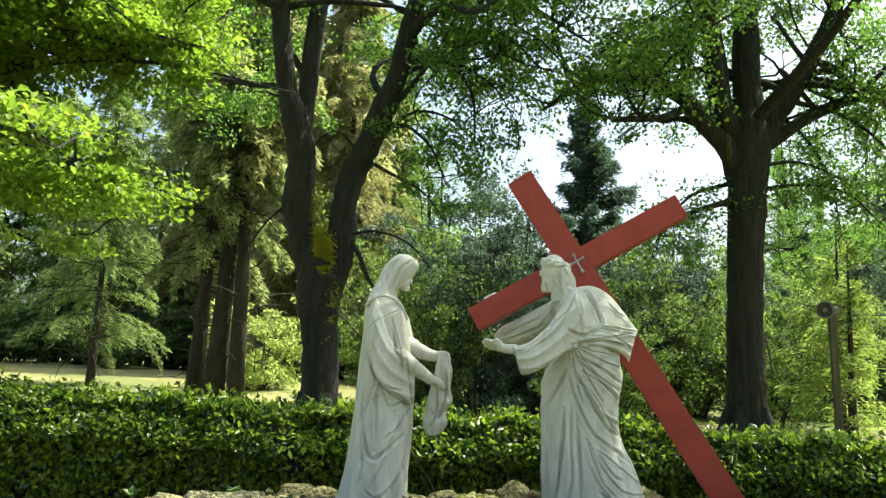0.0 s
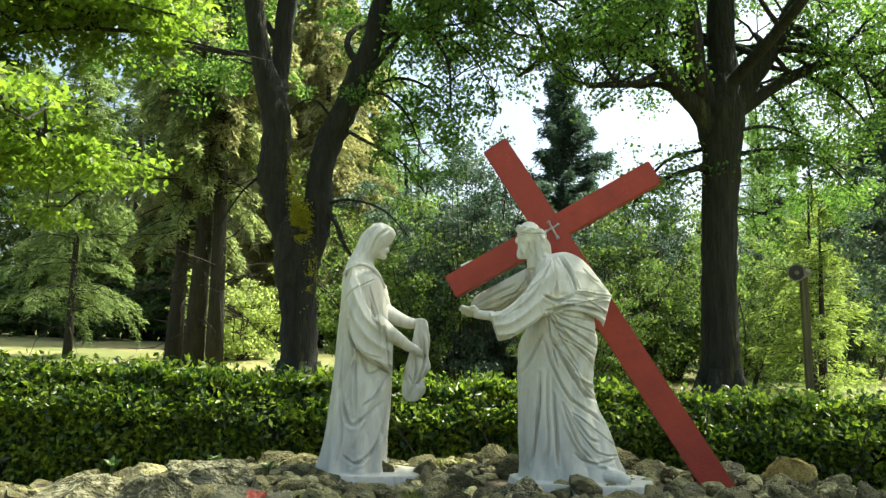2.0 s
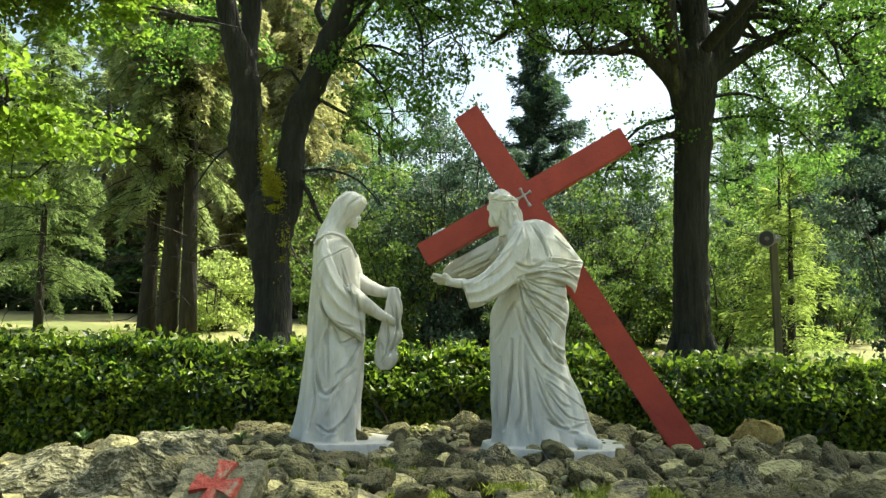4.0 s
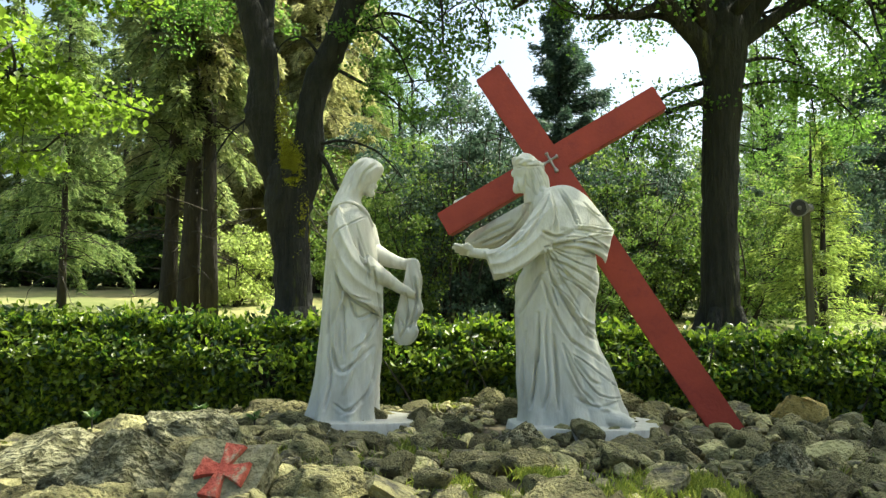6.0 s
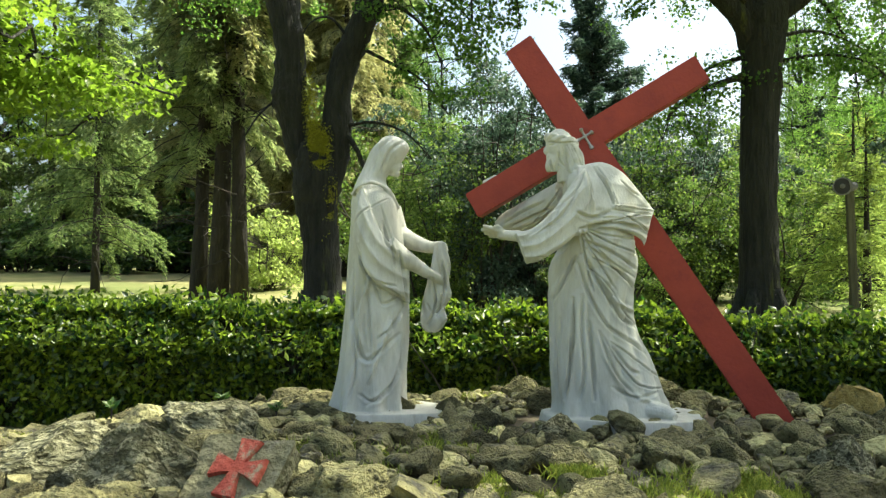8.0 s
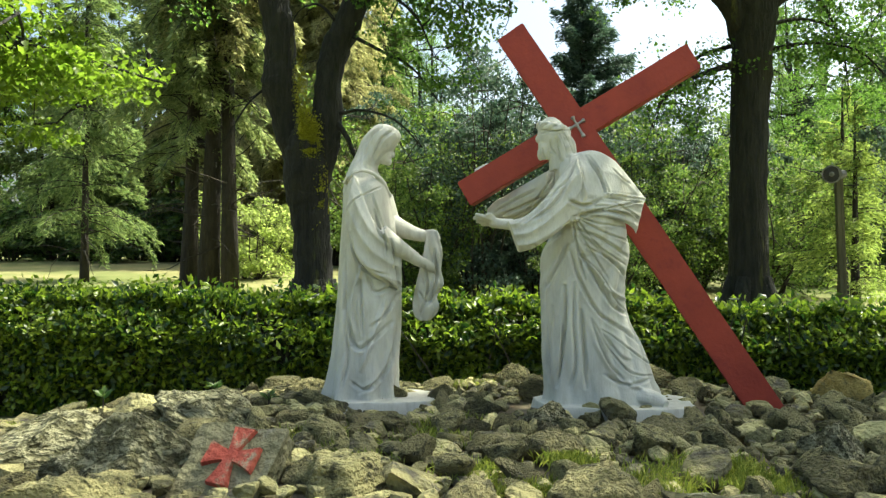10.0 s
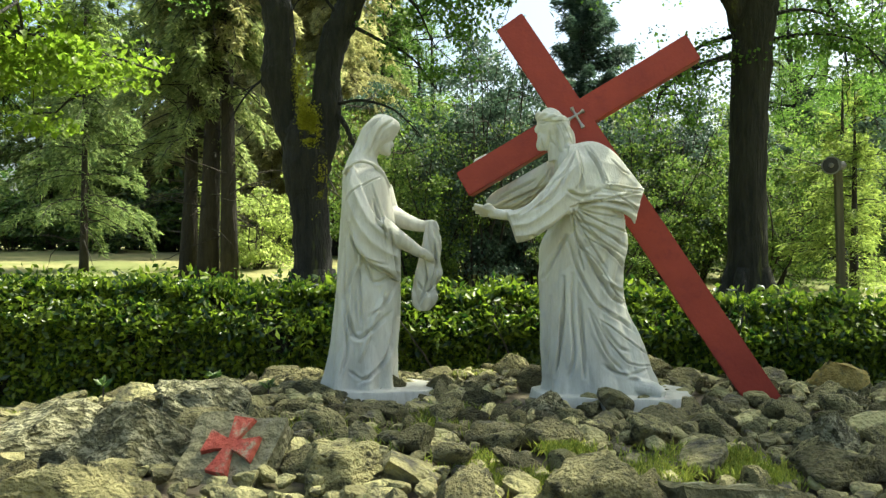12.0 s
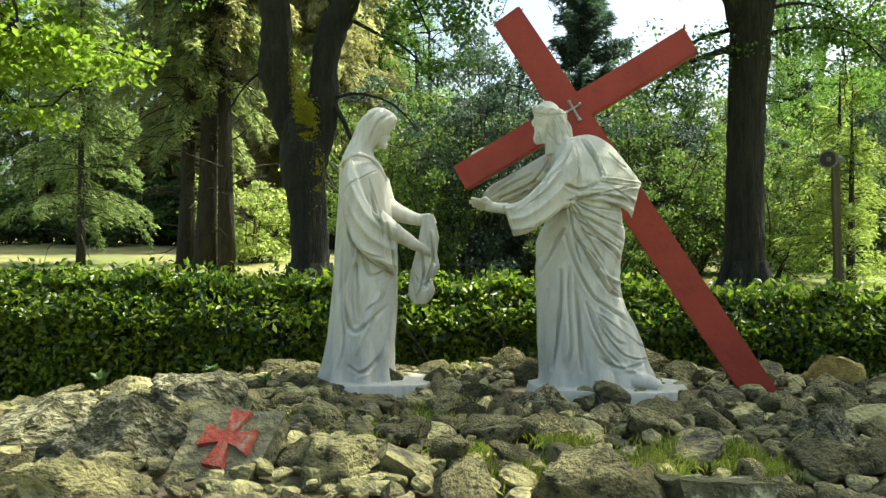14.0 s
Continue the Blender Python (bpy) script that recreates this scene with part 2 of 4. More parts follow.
def rock_mesh(name, seed, material, flatten=0.7, detail=3, lumps=0.12, chips=13):
    """A broken stone: a ball cut by random planes, roughened."""
    rng = np.random.default_rng(seed)
    bm = bmesh.new()
    bmesh.ops.create_icosphere(bm, subdivisions=detail, radius=1)
    cuts = [(Vector(unit(rng.normal(size=3))), rng.uniform(0.44, 0.84)) for _ in range(chips)]
    off = Vector(rng.uniform(-50, 50, 3))
    long = rng.uniform(0.95, 1.2)
    for v in bm.verts:
        for nrm, d in cuts:
            h = v.co.dot(nrm) - d
            if h > 0:
                v.co -= nrm * h
        pit = max(0.0, noise.noise(v.co * 5.2 + off) - 0.12)
        v.co *= 1.12 + lumps * noise.noise(v.co * 1.7 + off) + lumps * 0.8 * noise.noise(v.co * 3.9 + off) + lumps * 0.6 * noise.noise(v.co * 9 + off) - lumps * 1.3 * pit
        v.co.x *= long
        v.co.z *= flatten
    for e in bm.edges:
        e.smooth = e.calc_face_angle(0) < radians(20)
    for f in bm.faces:
        f.smooth = True
    me = bpy.data.meshes.new(name)
    bm.to_mesh(me)
    bm.free()
    me.materials.append(material)
    return me


ROCKS = [rock_mesh("rock", 10 + i, M_ROCK, 0.6 + 0.04 * i, 3, 0.13, 15) for i in range(10)]
BOULDERS = [rock_mesh("rock", 90 + i, M_ROCK, 0.66 + 0.06 * i, 4, 0.15, 13) for i in range(5)]
LOWROCKS = [rock_mesh("pebble", 40 + i, M_ROCK, 0.7, 2) for i in range(5)]


def place_rock(me, x, y, r, rng, z=None, squash=1.0, name="rock", tilt=0.4):
    ob = new(name, me)
    ob.parent = rock_mound
    ob.matrix_basis = Matrix.LocRotScale((x, y, (mound_z(x, y) if z is None else z) + r * 0.12), Euler((rng.normal() * tilt, rng.normal() * tilt, rng.uniform(0, 6.3))), (r * rng.uniform(0.95, 1.5), r * rng.uniform(0.75, 1.05), r * rng.uniform(0.75, 1.1) * squash))
    return ob


# large stones that stand out
rrng = np.random.default_rng(5)
BIG = [(-1.28, 3.4, 0.3), (-1.8, 3.75, 0.26), (-1.15, 4.2, 0.27), (-1.15, 5.6, 0.17), (-0.9, 5.5, 0.1), (1.35, 5.55, 0.22), (1.0, 3.95, 0.16), (0.02, 4.1, 0.12), (-0.35, 3.1, 0.15), (0.5, 2.75, 0.18), (0.05, 2.8, 0.16), (-0.5, 2.45, 0.08), (-1.25, 2.7, 0.17), (1.7, 3.6, 0.16), (2.05, 3.0, 0.19), (1.5, 3.1, 0.17), (0.45, 3.6, 0.14), (-2.5, 5.3, 0.12), (-2.1, 4.4, 0.13), (0.55, 4.35, 0.13), (0.2, 4.5, 0.12), (-0.05, 5.5, 0.14), (0.45, 5.7, 0.13)]
lichen = rock_mesh("lichen_rock", 71, M_ROCKLICHEN, 0.8, 4, 0.17, 7)
for i, (x, y, r) in enumerate(BIG):
    place_rock(lichen if i < 3 or i in (13, 19) else BOULDERS[i % 5], x, y, r, rrng, squash=0.75 if i == 2 else 1.0, tilt=0.12)
ochre = place_rock(rock_mesh("ochre_rock", 77, M_ROCKOCHRE, 0.8, 4, 0.16, 14), 2.5, 5.15, 0.21, rrng, name="rock")
ochre.matrix_basis = pose(2.48, 5.15, 0.6, 4, 6, 30) @ Matrix.Diagonal((0.23, 0.2, 0.21, 1))
tagged(ochre, "ochre-yellow pitted stone")
taken = [(x, y, r) for x, y, r in BIG] + [(2.52, 5.15, 0.21), (-0.85, 3.25, 0.24), (-0.6, 5.03, 0.2), (0.9, 4.8, 0.3), (0.6, 4.8, 0.25), (1.3, 4.62, 0.2), (-0.2, 4.85, 0.14), (-0.36, 4.74, 0.13), (0.93, 2.68, 0.17)]
count, small = 0, []
for tries in range(14000):
    x, y = rrng.uniform(-4.0, 4.8), rrng.uniform(1.5, 6.7)
    if ((x - 0.5) / 4.5) ** 2 + ((y - 4.0) / 2.7) ** 2 > 1:
        continue
    r = float(np.clip(rrng.lognormal(-2.62, 0.36), 0.042, 0.15))
    if tries > 5000:
        r *= 0.6
    if any((x - a) ** 2 + (y - b) ** 2 < (0.74 * (r + c)) ** 2 for a, b, c in taken):
        continue
    if -1.1 < x < -0.45 and 2.6 < y < 3.05 and r > 0.065:
        continue
    if (0.75 < x < 1.35 and 3.05 < y < 3.5 and r < 0.12) or (0.35 < x < 0.6 and 3.2 < y < 3.5):
        continue
    taken.append((x, y, r))
    if count < 270 and r > 0.055 and abs(x) < 2.9 and 2.3 < y:
        place_rock(ROCKS[rrng.integers(10)], x, y, r, rrng)
        count += 1
    else:
        small.append((x, y, r))
sv, sf = [], []
for x, y, r in small:
    me = LOWROCKS[rrng.integers(5)]
    m = Matrix.LocRotScale((x, y, mound_z(x, y) + r * 0.1), Euler((rrng.normal() * 0.3, rrng.normal() * 0.3, rrng.uniform(0, 6.3))), (r * 1.15, r, r * 0.9))
    k = len(sv)
    sv += [m @ v.co for v in me.vertices]
    sf += [tuple(k + i for i in p.vertices) for p in me.polygons]
part("loose_stone_fill", mesh("loose_stone_fill", sv, sf, M_ROCKLOOSE), rock_mound, "scattered small pale stones", kind="stuff")


# ---- statues ----
def loft(verts, faces, rows, u, fold=None, n=120, m=110, power=2.3):
    """A body from rows (height, back, front, half depth, depth offset), all in steps of u; fold(angle, height) pushes the surface out."""
    rows = np.array(sorted(rows), float)
    zs = np.linspace(rows[0, 0], rows[-1, 0], m)
    dense = smooth_line(rows, 8)
    order = np.argsort(dense[:, 0], kind="stable")
    dense = dense[order]
    cols = [np.interp(zs, dense[:, 0], dense[:, k]) for k in range(1, 5)]
    w = np.linspace(0, 2 * math.pi, n, endpoint=False)
    start = len(verts)
    for i, z in enumerate(zs):
        lo, hi, half, off = (c[i] for c in cols)
        cw, sw = np.cos(w), np.sin(w)
        ex = np.sign(cw) * np.abs(cw) ** (2 / power)
        ey = np.sign(sw) * np.abs(sw) ** (2 / power)
        push = fold(w, z * u) / u if fold else 0 * w
        x = (lo + hi) / 2 + (hi - lo) / 2 * ex + push * cw
        y = off + half * ey + push * sw
        verts += [np.array((a * u, b * u, z * u)) for a, b in zip(x, y)]
    for i in range(m - 1):
        for k in range(n):
            p, q = start + i * n + k, start + i * n + (k + 1) % n
            faces.append((p, q, q + n, p + n))
    faces.append(tuple(range(start + n - 1, start - 1, -1)))
    faces.append(tuple(range(start + (m - 1) * n, start + m * n)))


def limb(verts, faces, pts, u, n=20, ripple=0.0):
    """A round limb or sleeve through (x, depth, height, radius) in steps of u."""
    line = smooth_line(pts, 8)
    radii = [r * u * (1 + ripple * math.sin(i * 1.1)) for i, r in enumerate(line[:, 3])]
    tube(verts, faces, line[:, :3] * u, radii, n)


def ball(verts, faces, c, r, u, tilt=0.0):
    bm = bmesh.new()
    bmesh.ops.create_icosphere(bm, subdivisions=3, radius=1)
    m = Matrix.Translation(Vector(c) * u) @ Matrix.Rotation(tilt, 4, "Y") @ Matrix.Diagonal((r[0] * u, r[1] * u, r[2] * u, 1))
    k = len(verts)
    bm.verts.ensure_lookup_table()
    verts += [np.array(m @ v.co) for v in bm.verts]
    faces += [tuple(k + v.index for v in f.verts) for f in bm.faces]
    bm.free()


def drape(verts, faces, top, low, u, thick, wave, folds, n=40, m=24, taper=0.8):
    """A hanging fold of cloth between two edges, waved across and closed behind."""
    t = np.linspace(0, 1, n)
    one, two = smooth_line(top, 10), smooth_line(low, 10)
    k = np.linspace(0, len(one) - 1, n).astype(int)
    one, two = one[k], two[k]
    start = len(verts)
    for side in (-1, 1):
        for i in range(n):
            for j in range(m):
                s = j / (m - 1)
                p = one[i] * (1 - s) + two[i] * s
                p = p + np.array([0, side * thick * (1 - taper * t[i]) * (0.35 + 0.65 * math.sin(math.pi * s) ** 0.5) + wave * (abs(math.sin(folds * s * math.pi + 2 * t[i])) ** 0.6 - 0.6) * min(1, 4 * t[i] + 0.2), 0])
                verts.append(p * u)
    g = lambda c, i, j: start + c * n * m + i * m + j
    for i in range(n - 1):
        for j in range(m - 1):
            faces.append((g(0, i, j), g(0, i + 1, j), g(0, i + 1, j + 1), g(0, i, j + 1)))
            faces.append((g(1, i, j), g(1, i, j + 1), g(1, i + 1, j + 1), g(1, i + 1, j)))
        for j, flip in ((0, 1), (m - 1, 0)):
            q = (g(0, i, j), g(1, i, j), g(1, i + 1, j), g(0, i + 1, j))
            faces.append(q if flip else q[::-1])
    for j in range(m - 1):
        for i, flip in ((0, 0), (n - 1, 1)):
            q = (g(0, i, j), g(1, i, j), g(1, i, j + 1), g(0, i, j + 1))
            faces.append(q if flip else q[::-1])


def ridge(a):
    """Rounded ridges with narrow grooves, 0 to 1."""
    return np.abs(np.sin(a)) ** 0.6


def stroke_field(xz, strokes, u):
    """How far chiselled strokes push the surface in or out: each is (depth, half width, x, z, x, z, ...) in steps of u."""
    out = np.zeros(len(xz))
    for depth, wide, *line in strokes:
        pts = smooth_line(np.array(line, float).reshape(-1, 2), 6) * u
        best, along = np.full(len(xz), 9.0), np.zeros(len(xz))
        for i in range(len(pts) - 1):
            d = pts[i + 1] - pts[i]
            t = np.clip(((xz - pts[i]) @ d) / (d @ d), 0, 1)
            far = np.linalg.norm(xz - pts[i] - t[:, None] * d, axis=1)
            near = far < best
            best[near], along[near] = far[near], ((i + t) / (len(pts) - 1))[near]
        fade = np.clip(np.minimum(along, 1 - along) * 5 + 0.25, 0, 1)
        w = 0.62 * wide * u
        out += 1.35 * depth * u * fade * (np.exp(-((best / w) ** 2)) - 0.22 * np.exp(-(((best - 2.0 * w) / (1.3 * w)) ** 2)))
    return out


def carve(name, verts, faces, at, label, strokes, u, voxel=0.007):
    """Joins the forms into one skin, then chisels the folds into it."""
    rough = new(name, mesh(name, verts, faces, M_STATUE))
    rm = rough.modifiers.new("union", "REMESH")
    rm.mode, rm.voxel_size, rm.use_smooth_shade = "VOXEL", voxel, True
    sm = rough.modifiers.new("worn", "SMOOTH")
    sm.factor, sm.iterations = 0.35, 1
    me = bpy.data.meshes.new_from_object(rough.evaluated_get(bpy.context.evaluated_depsgraph_get()))
    bpy.data.objects.remove(rough)
    n = len(me.vertices)
    co, nor = np.zeros(n * 3), np.zeros(n * 3)
    me.vertices.foreach_get("co", co)
    me.vertices.foreach_get("normal", nor)
    co, nor = co.reshape(-1, 3), nor.reshape(-1, 3)
    face = np.clip(np.abs(nor[:, 1]) * 1.6, 0, 1)
    co = co + nor * (stroke_field(co[:, [0, 2]], strokes, u) * face)[:, None]
    me.vertices.foreach_set("co", co.ravel())
    me.update()
    ob = new(name, me)
    ob.matrix_world = pose(*at)
    return tagged(ob, label, "statue")


def slab_under(verts, faces, x0, x1, y0, y1, h, u, seed):
    """The irregular plinth cast with a statue."""
    rng = np.random.default_rng(seed)
    k, n = len(verts), 28
    for z, grow in ((-h, 1.04), (0, 1.0)):
        for i in range(n):
            w = 2 * math.pi * i / n
            j = 1 + 0.05 * math.sin(3 * w + seed) + 0.03 * math.sin(7 * w)
            c, s = math.cos(w), math.sin(w)
            verts.append(np.array(((x0 + x1) / 2 + (x1 - x0) / 2 * np.sign(c) * abs(c) ** 0.6 * j * grow, (y0 + y1) / 2 + (y1 - y0) / 2 * np.sign(s) * abs(s) ** 0.6 * j * grow, z)) * u)
    faces.append(tuple(range(k + n - 1, k - 1, -1)))
    faces.append(tuple(range(k + n, k + 2 * n)))
    for i in range(n):
        faces.append((k + i, k + (i + 1) % n, k + n + (i + 1) % n, k + n + i))


def veiled_statue():
    v, f, u = [], [], 0.003483

    def gown(w, z):
        low = np.clip(1.25 - z, 0.15, 1.0)
        back = ridge(w * 3.5 + 0.4 * np.sin(z * 3)) * 0.012
        # hanging curves between hip and knee on the side that faces the path
        side = np.clip(-np.sin(w), 0, 1)
        u_fold = ridge((z * 1.0 + 0.55 * (np.cos(w) + 0.1) ** 2) * 9.0) * 0.018 * side * np.clip((1.15 - z) * 3, 0, 1) * np.clip(z * 5 - 0.4, 0, 1)
        flow = ridge(w * 4.5 + z * 2.2 + 1.0) * 0.014 * np.clip(-np.cos(w) * 0.4 + 0.7, 0, 1)
        hem = 0.02 * np.sin(w * 9 + 1) * np.clip(0.2 - z, 0, 0.2) * 5
        return (back + flow) * low + u_fold + hem - 0.012

    body = [(-2, -74, 60, 66, 0), (18, -68, 57, 64, 0), (45, -62, 59, 62, 0), (72, -57, 60, 60, 0), (120, -52, 64, 58, 0), (172, -48, 65, 58, 0), (232, -46, 62, 58, 0), (272, -45, 57, 60, 0), (312, -43, 52, 64, 0), (352, -42, 45, 66, 0), (372, -40, 40, 60, 0), (386, -36, 30, 44, 0), (396, -30, 20, 30, 0)]
    loft(v, f, body, u, gown)

    def cloth(w, z):
        return ridge(w * 4 + z * 5) * 0.006 - 0.003

    head = [(355, -40, 30, 58, 0), (380, -36, 26, 50, 0), (402, -28, 20, 38, 0), (420, -19, 34, 33, 0), (432, -14, 47, 32, 0), (445, -9, 56, 32, 0), (456, -3, 61, 31, 0), (466, 6, 57, 27, 0), (474, 14, 46, 19, 0), (478, 22, 36, 8, 0)]
    loft(v, f, head, u, cloth, 90, 70, 2.0)
    ball(v, f, (32, 0, 426), (14, 18, 19), u)
    ball(v, f, (47, 0, 425), (4, 4, 6), u)
    ball(v, f, (39, 0, 412), (7, 9, 7), u)
    # collar line of the veil
    limb(v, f, [(-34, -44, 370, 3.5), (-10, -63, 388, 3.5), (14, -54, 387, 3.5), (32, -36, 373, 3.5), (44, -10, 350, 3.5)], u, 8)
    # sleeve and hand towards the path
    drape(v, f, [(-14, -56, 384), (4, -74, 340), (20, -80, 304), (44, -70, 276), (66, -50, 258)], [(-30, -60, 300), (-8, -74, 246), (16, -74, 216), (44, -60, 196), (66, -42, 184)], u, 20, 6, 3, taper=0.65)
    limb(v, f, [(30, -70, 282, 18), (56, -58, 262, 16), (80, -42, 247, 12), (96, -34, 236, 10)], u, 20)
    limb(v, f, [(92, -34, 238, 10), (106, -28, 232, 9), (116, -22, 226, 7), (124, -16, 220, 4)], u, 14)
    # far sleeve and hand
    limb(v, f, [(20, 48, 350, 26), (36, 52, 310, 22), (58, 40, 296, 17), (90, 20, 284, 12), (112, 8, 280, 10)], u, 20)
    limb(v, f, [(108, 8, 282, 10), (120, 2, 282, 10), (128, -4, 272, 6)], u, 14)
    # the cloth held out in front

    def crumple(w, z):
        return ridge(w * 2.5 + z * 16) * 0.02 - 0.004

    loft(v, f, [(132, 98, 110, 5, -6), (142, 89, 120, 8, -6), (158, 88, 127, 9, -9), (176, 90, 124, 9, -5), (196, 92, 134, 9, -8), (218, 99, 131, 9, -5), (250, 105, 132, 9, -9), (272, 110, 128, 9, -6), (290, 114, 124, 7, -4)], u, crumple, 72, 70, 2.6)
    slab_under(v, f, -84, 122, -80, 76, 22, u, 2)
    FOLDS = [
        (-5, 3, 105, 227, 110, 182, 98, 144),
        (-5, 3, 122, 257, 126, 207, 112, 160),
        (-4, 3, 95, 182, 108, 167, 128, 182),
        (-5, 4, -18, 282, -12, 247, 8, 220, 40, 202, 60, 186),
        (-4, 3, 50, 272, 57, 232, 63, 188),
        (-4, 3, -17, 256, -3, 233, 20, 219, 44, 214),
        (-3, 2.4, -4, 391, -22, 384, -31, 352, -34, 312, -38, 272, -42, 250),
        (-3, 2.0, 30, 363, 3, 348, -17, 333, -27, 313, -30, 293),
        (-5, 4, 22, 322, 30, 287, 44, 267),
        (-5, 5, -23, 137, -16, 100, -3, 88, 15, 100, 50, 132),
        (-4, 4, -8, 237, -2, 172, 1, 112),
        (-4, 4, 15, 124, 40, 147, 60, 182),
        (-4, 4, -30, 242, -30, 152, -24, 72, -34, 22),
        (-5, 4.5, 62, 142, 50, 72, 28, 34, -2, 14),
        (-3, 4, -18, 32, 0, 20, 20, 22),
        (-4, 4, 8, 217, 22, 184, 50, 194),
        (-3, 4, 15, 408, 28, 444, 52, 466),
        (-3, 4, 0, 414, 10, 450, 28, 470),
        (-3, 4, -12, 410, -4, 432, 8, 457),
        (5, 5, 0, 232, -18, 152, -12, 112),
        (4, 5, 40, 172, 20, 112, 0, 52),
        (-3, 2.2, 17, 349, 30, 309, 40, 276, 43, 243),
    ]
    return carve("veiled_statue", v, f, (-0.502, 5.03, 0.575), "white stone statue of a veiled standing figure holding a cloth", FOLDS, u, 0.0056)


def cross_bearer_statue():
    v, f, u = [], [], 0.003324

    def robe(w, z):
        facing = np.clip(-np.sin(w), 0, 1)
        # folds fan out from the belt knot down to the trailing hem
        low = np.clip((1.05 - z) * 2.5, 0, 1)
        fan = ridge(w * 6.0 + 2.4 * (1.0 - z) * np.clip(np.cos(w) + 0.6, 0, 2) + 0.5) * 0.022 * low * (0.55 + 0.45 * facing)
        sash = ridge((z - 0.33 * np.cos(w)) * 15.0) * 0.016 * np.clip((z - 0.55) * 3, 0, 1) * np.clip((1.25 - z) * 4, 0, 1)
        chest = ridge(w * 4.0 + z * 5) * 0.004 * np.clip((z - 1.0) * 4, 0, 1)
        hem = 0.02 * np.sin(w * 8 + 2) * np.clip(0.18 - z, 0, 0.18) * 5
        return fan + sash + chest + hem - 0.014

    body = [(-2, -84, 120, 68, 0), (18, -83, 117, 66, 0), (35, -85, 110, 64, 0), (75, -89, 96, 62, 0), (105, -89, 83, 60, 0), (135, -90, 67, 58, 0), (175, -91, 57, 57, 0), (215, -91, 58, 57, 0), (245, -89, 62, 58, 0), (275, -80, 62, 60, -2), (305, -72, 56, 63, -4), (330, -68, 47, 66, -4), (355, -66, 42, 68, -4), (375, -67, 38, 68, -4), (395, -68, 28, 64, -4), (412, -64, 14, 50, -4), (424, -56, -16, 26, -4)]
    loft(v, f, body, u, robe)
    # head with beard, hair and a twisted band
    limb(v, f, [(-52, -4, 405, 24), (-58, -4, 430, 20), (-66, -4, 452, 18)], u, 18)
    ball(v, f, (-71, -4, 465), (25, 22, 31), u, -0.15)
    ball(v, f, (-56, -4, 456), (17, 20, 27), u, 0.3)
    ball(v, f, (-85, -4, 438), (10, 13, 20), u, 0.35)
    ball(v, f, (-94, -4, 458), (6, 5, 8), u, 0.3)
    ball(v, f, (-88, -4, 472), (8, 15, 7), u)
    ball(v, f, (-86, -4, 446), (9, 12, 9), u)
    limb(v, f, [(-62, -22, 478, 8), (-50, -18, 455, 10), (-46, -20, 430, 9), (-40, -24, 412, 6)], u, 12, 0.12)
    limb(v, f, [(-54, 12, 478, 9), (-46, 8, 450, 12), (-44, 8, 424, 10)], u, 12, 0.12)
    for turn in (0, math.pi):
        band = [(-68 + (26 + 1.6 * math.cos(5 * a + turn)) * math.cos(a), -4 + (23 + 1.6 * math.cos(5 * a + turn)) * math.sin(a), 475 - 6 * math.cos(a) + 4.2 * math.sin(5 * a + turn), 3.6) for a in np.linspace(0, 2 * math.pi, 31)]
        limb(v, f, band, u, 8)
    for k in range(4):  # locks over the nape
        limb(v, f, [(-62 + 6 * k, -24 + 2 * k, 466 - 2 * k, 4.5), (-57 + 7 * k, -26 + 3 * k, 446, 5), (-56 + 8 * k, -27 + 4 * k, 424, 4.5), (-47 + 8 * k, -28 + 4 * k, 408, 3)], u, 8)
    for k in range(3):  # beard
        limb(v, f, [(-84 + 3 * k, -12 - 2 * k, 448, 5), (-89 + 4 * k, -12 - k, 434, 5), (-88 + 5 * k, -9, 420, 3)], u, 8)
    # sleeve and open hand towards the path
    drape(v, f, [(-36, -50, 420), (-62, -62, 388), (-92, -74, 346), (-124, -80, 318), (-154, -80, 309)], [(-20, -54, 340), (-60, -70, 300), (-92, -78, 276), (-116, -80, 262), (-136, -78, 257)], u, 34, 5, 3, taper=0.6)
    limb(v, f, [(-146, -70, 304, 10), (-164, -70, 305, 9), (-182, -70, 308, 9)], u, 14)
    for k, (dz, reach) in enumerate(((5, -208), (1, -211), (-3, -206), (-6, -198))):
        limb(v, f, [(-176, -76 + 4 * k, 308 + dz * 0.6, 5), (-192, -78 + 5 * k, 311 + dz, 4), (reach, -78 + 5 * k, 313 + dz * 1.5, 3)], u, 8)
    limb(v, f, [(-176, -74, 314, 4), (-184, -80, 320, 3.4), (-190, -82, 318, 2.6)], u, 8)
    # far arm, its wide sleeve, and the hand over the beam
    limb(v, f, [(-50, 50, 385, 30), (-86, 104, 366, 30), (-122, 138, 350, 27), (-148, 150, 344, 20), (-166, 150, 338, 13), (-176, 150, 336, 6)], u, 22)
    limb(v, f, [(-170, 168, 384, 8), (-176, 168, 390, 9), (-182, 166, 392, 10), (-188, 160, 408, 9)], u, 14)
    for k in range(4):
        limb(v, f, [(-172 - 5 * k, 170, 416 - 3 * k, 7), (-176 - 6 * k, 152, 424 - 3 * k, 7), (-178 - 6 * k, 138, 425 - 3 * k, 6), (-180 - 6 * k, 130, 421 - 3 * k, 5)], u, 8)
    # cloak blown back from the shoulders, with pointed ends
    drape(v, f, [(-44, -34, 426), (-4, -40, 432), (30, -40, 416), (60, -30, 386), (90, -20, 352)], [(-58, -66, 352), (-10, -70, 346), (30, -62, 340), (56, -44, 330), (76, -28, 318)], u, 12, 2.5, 2)
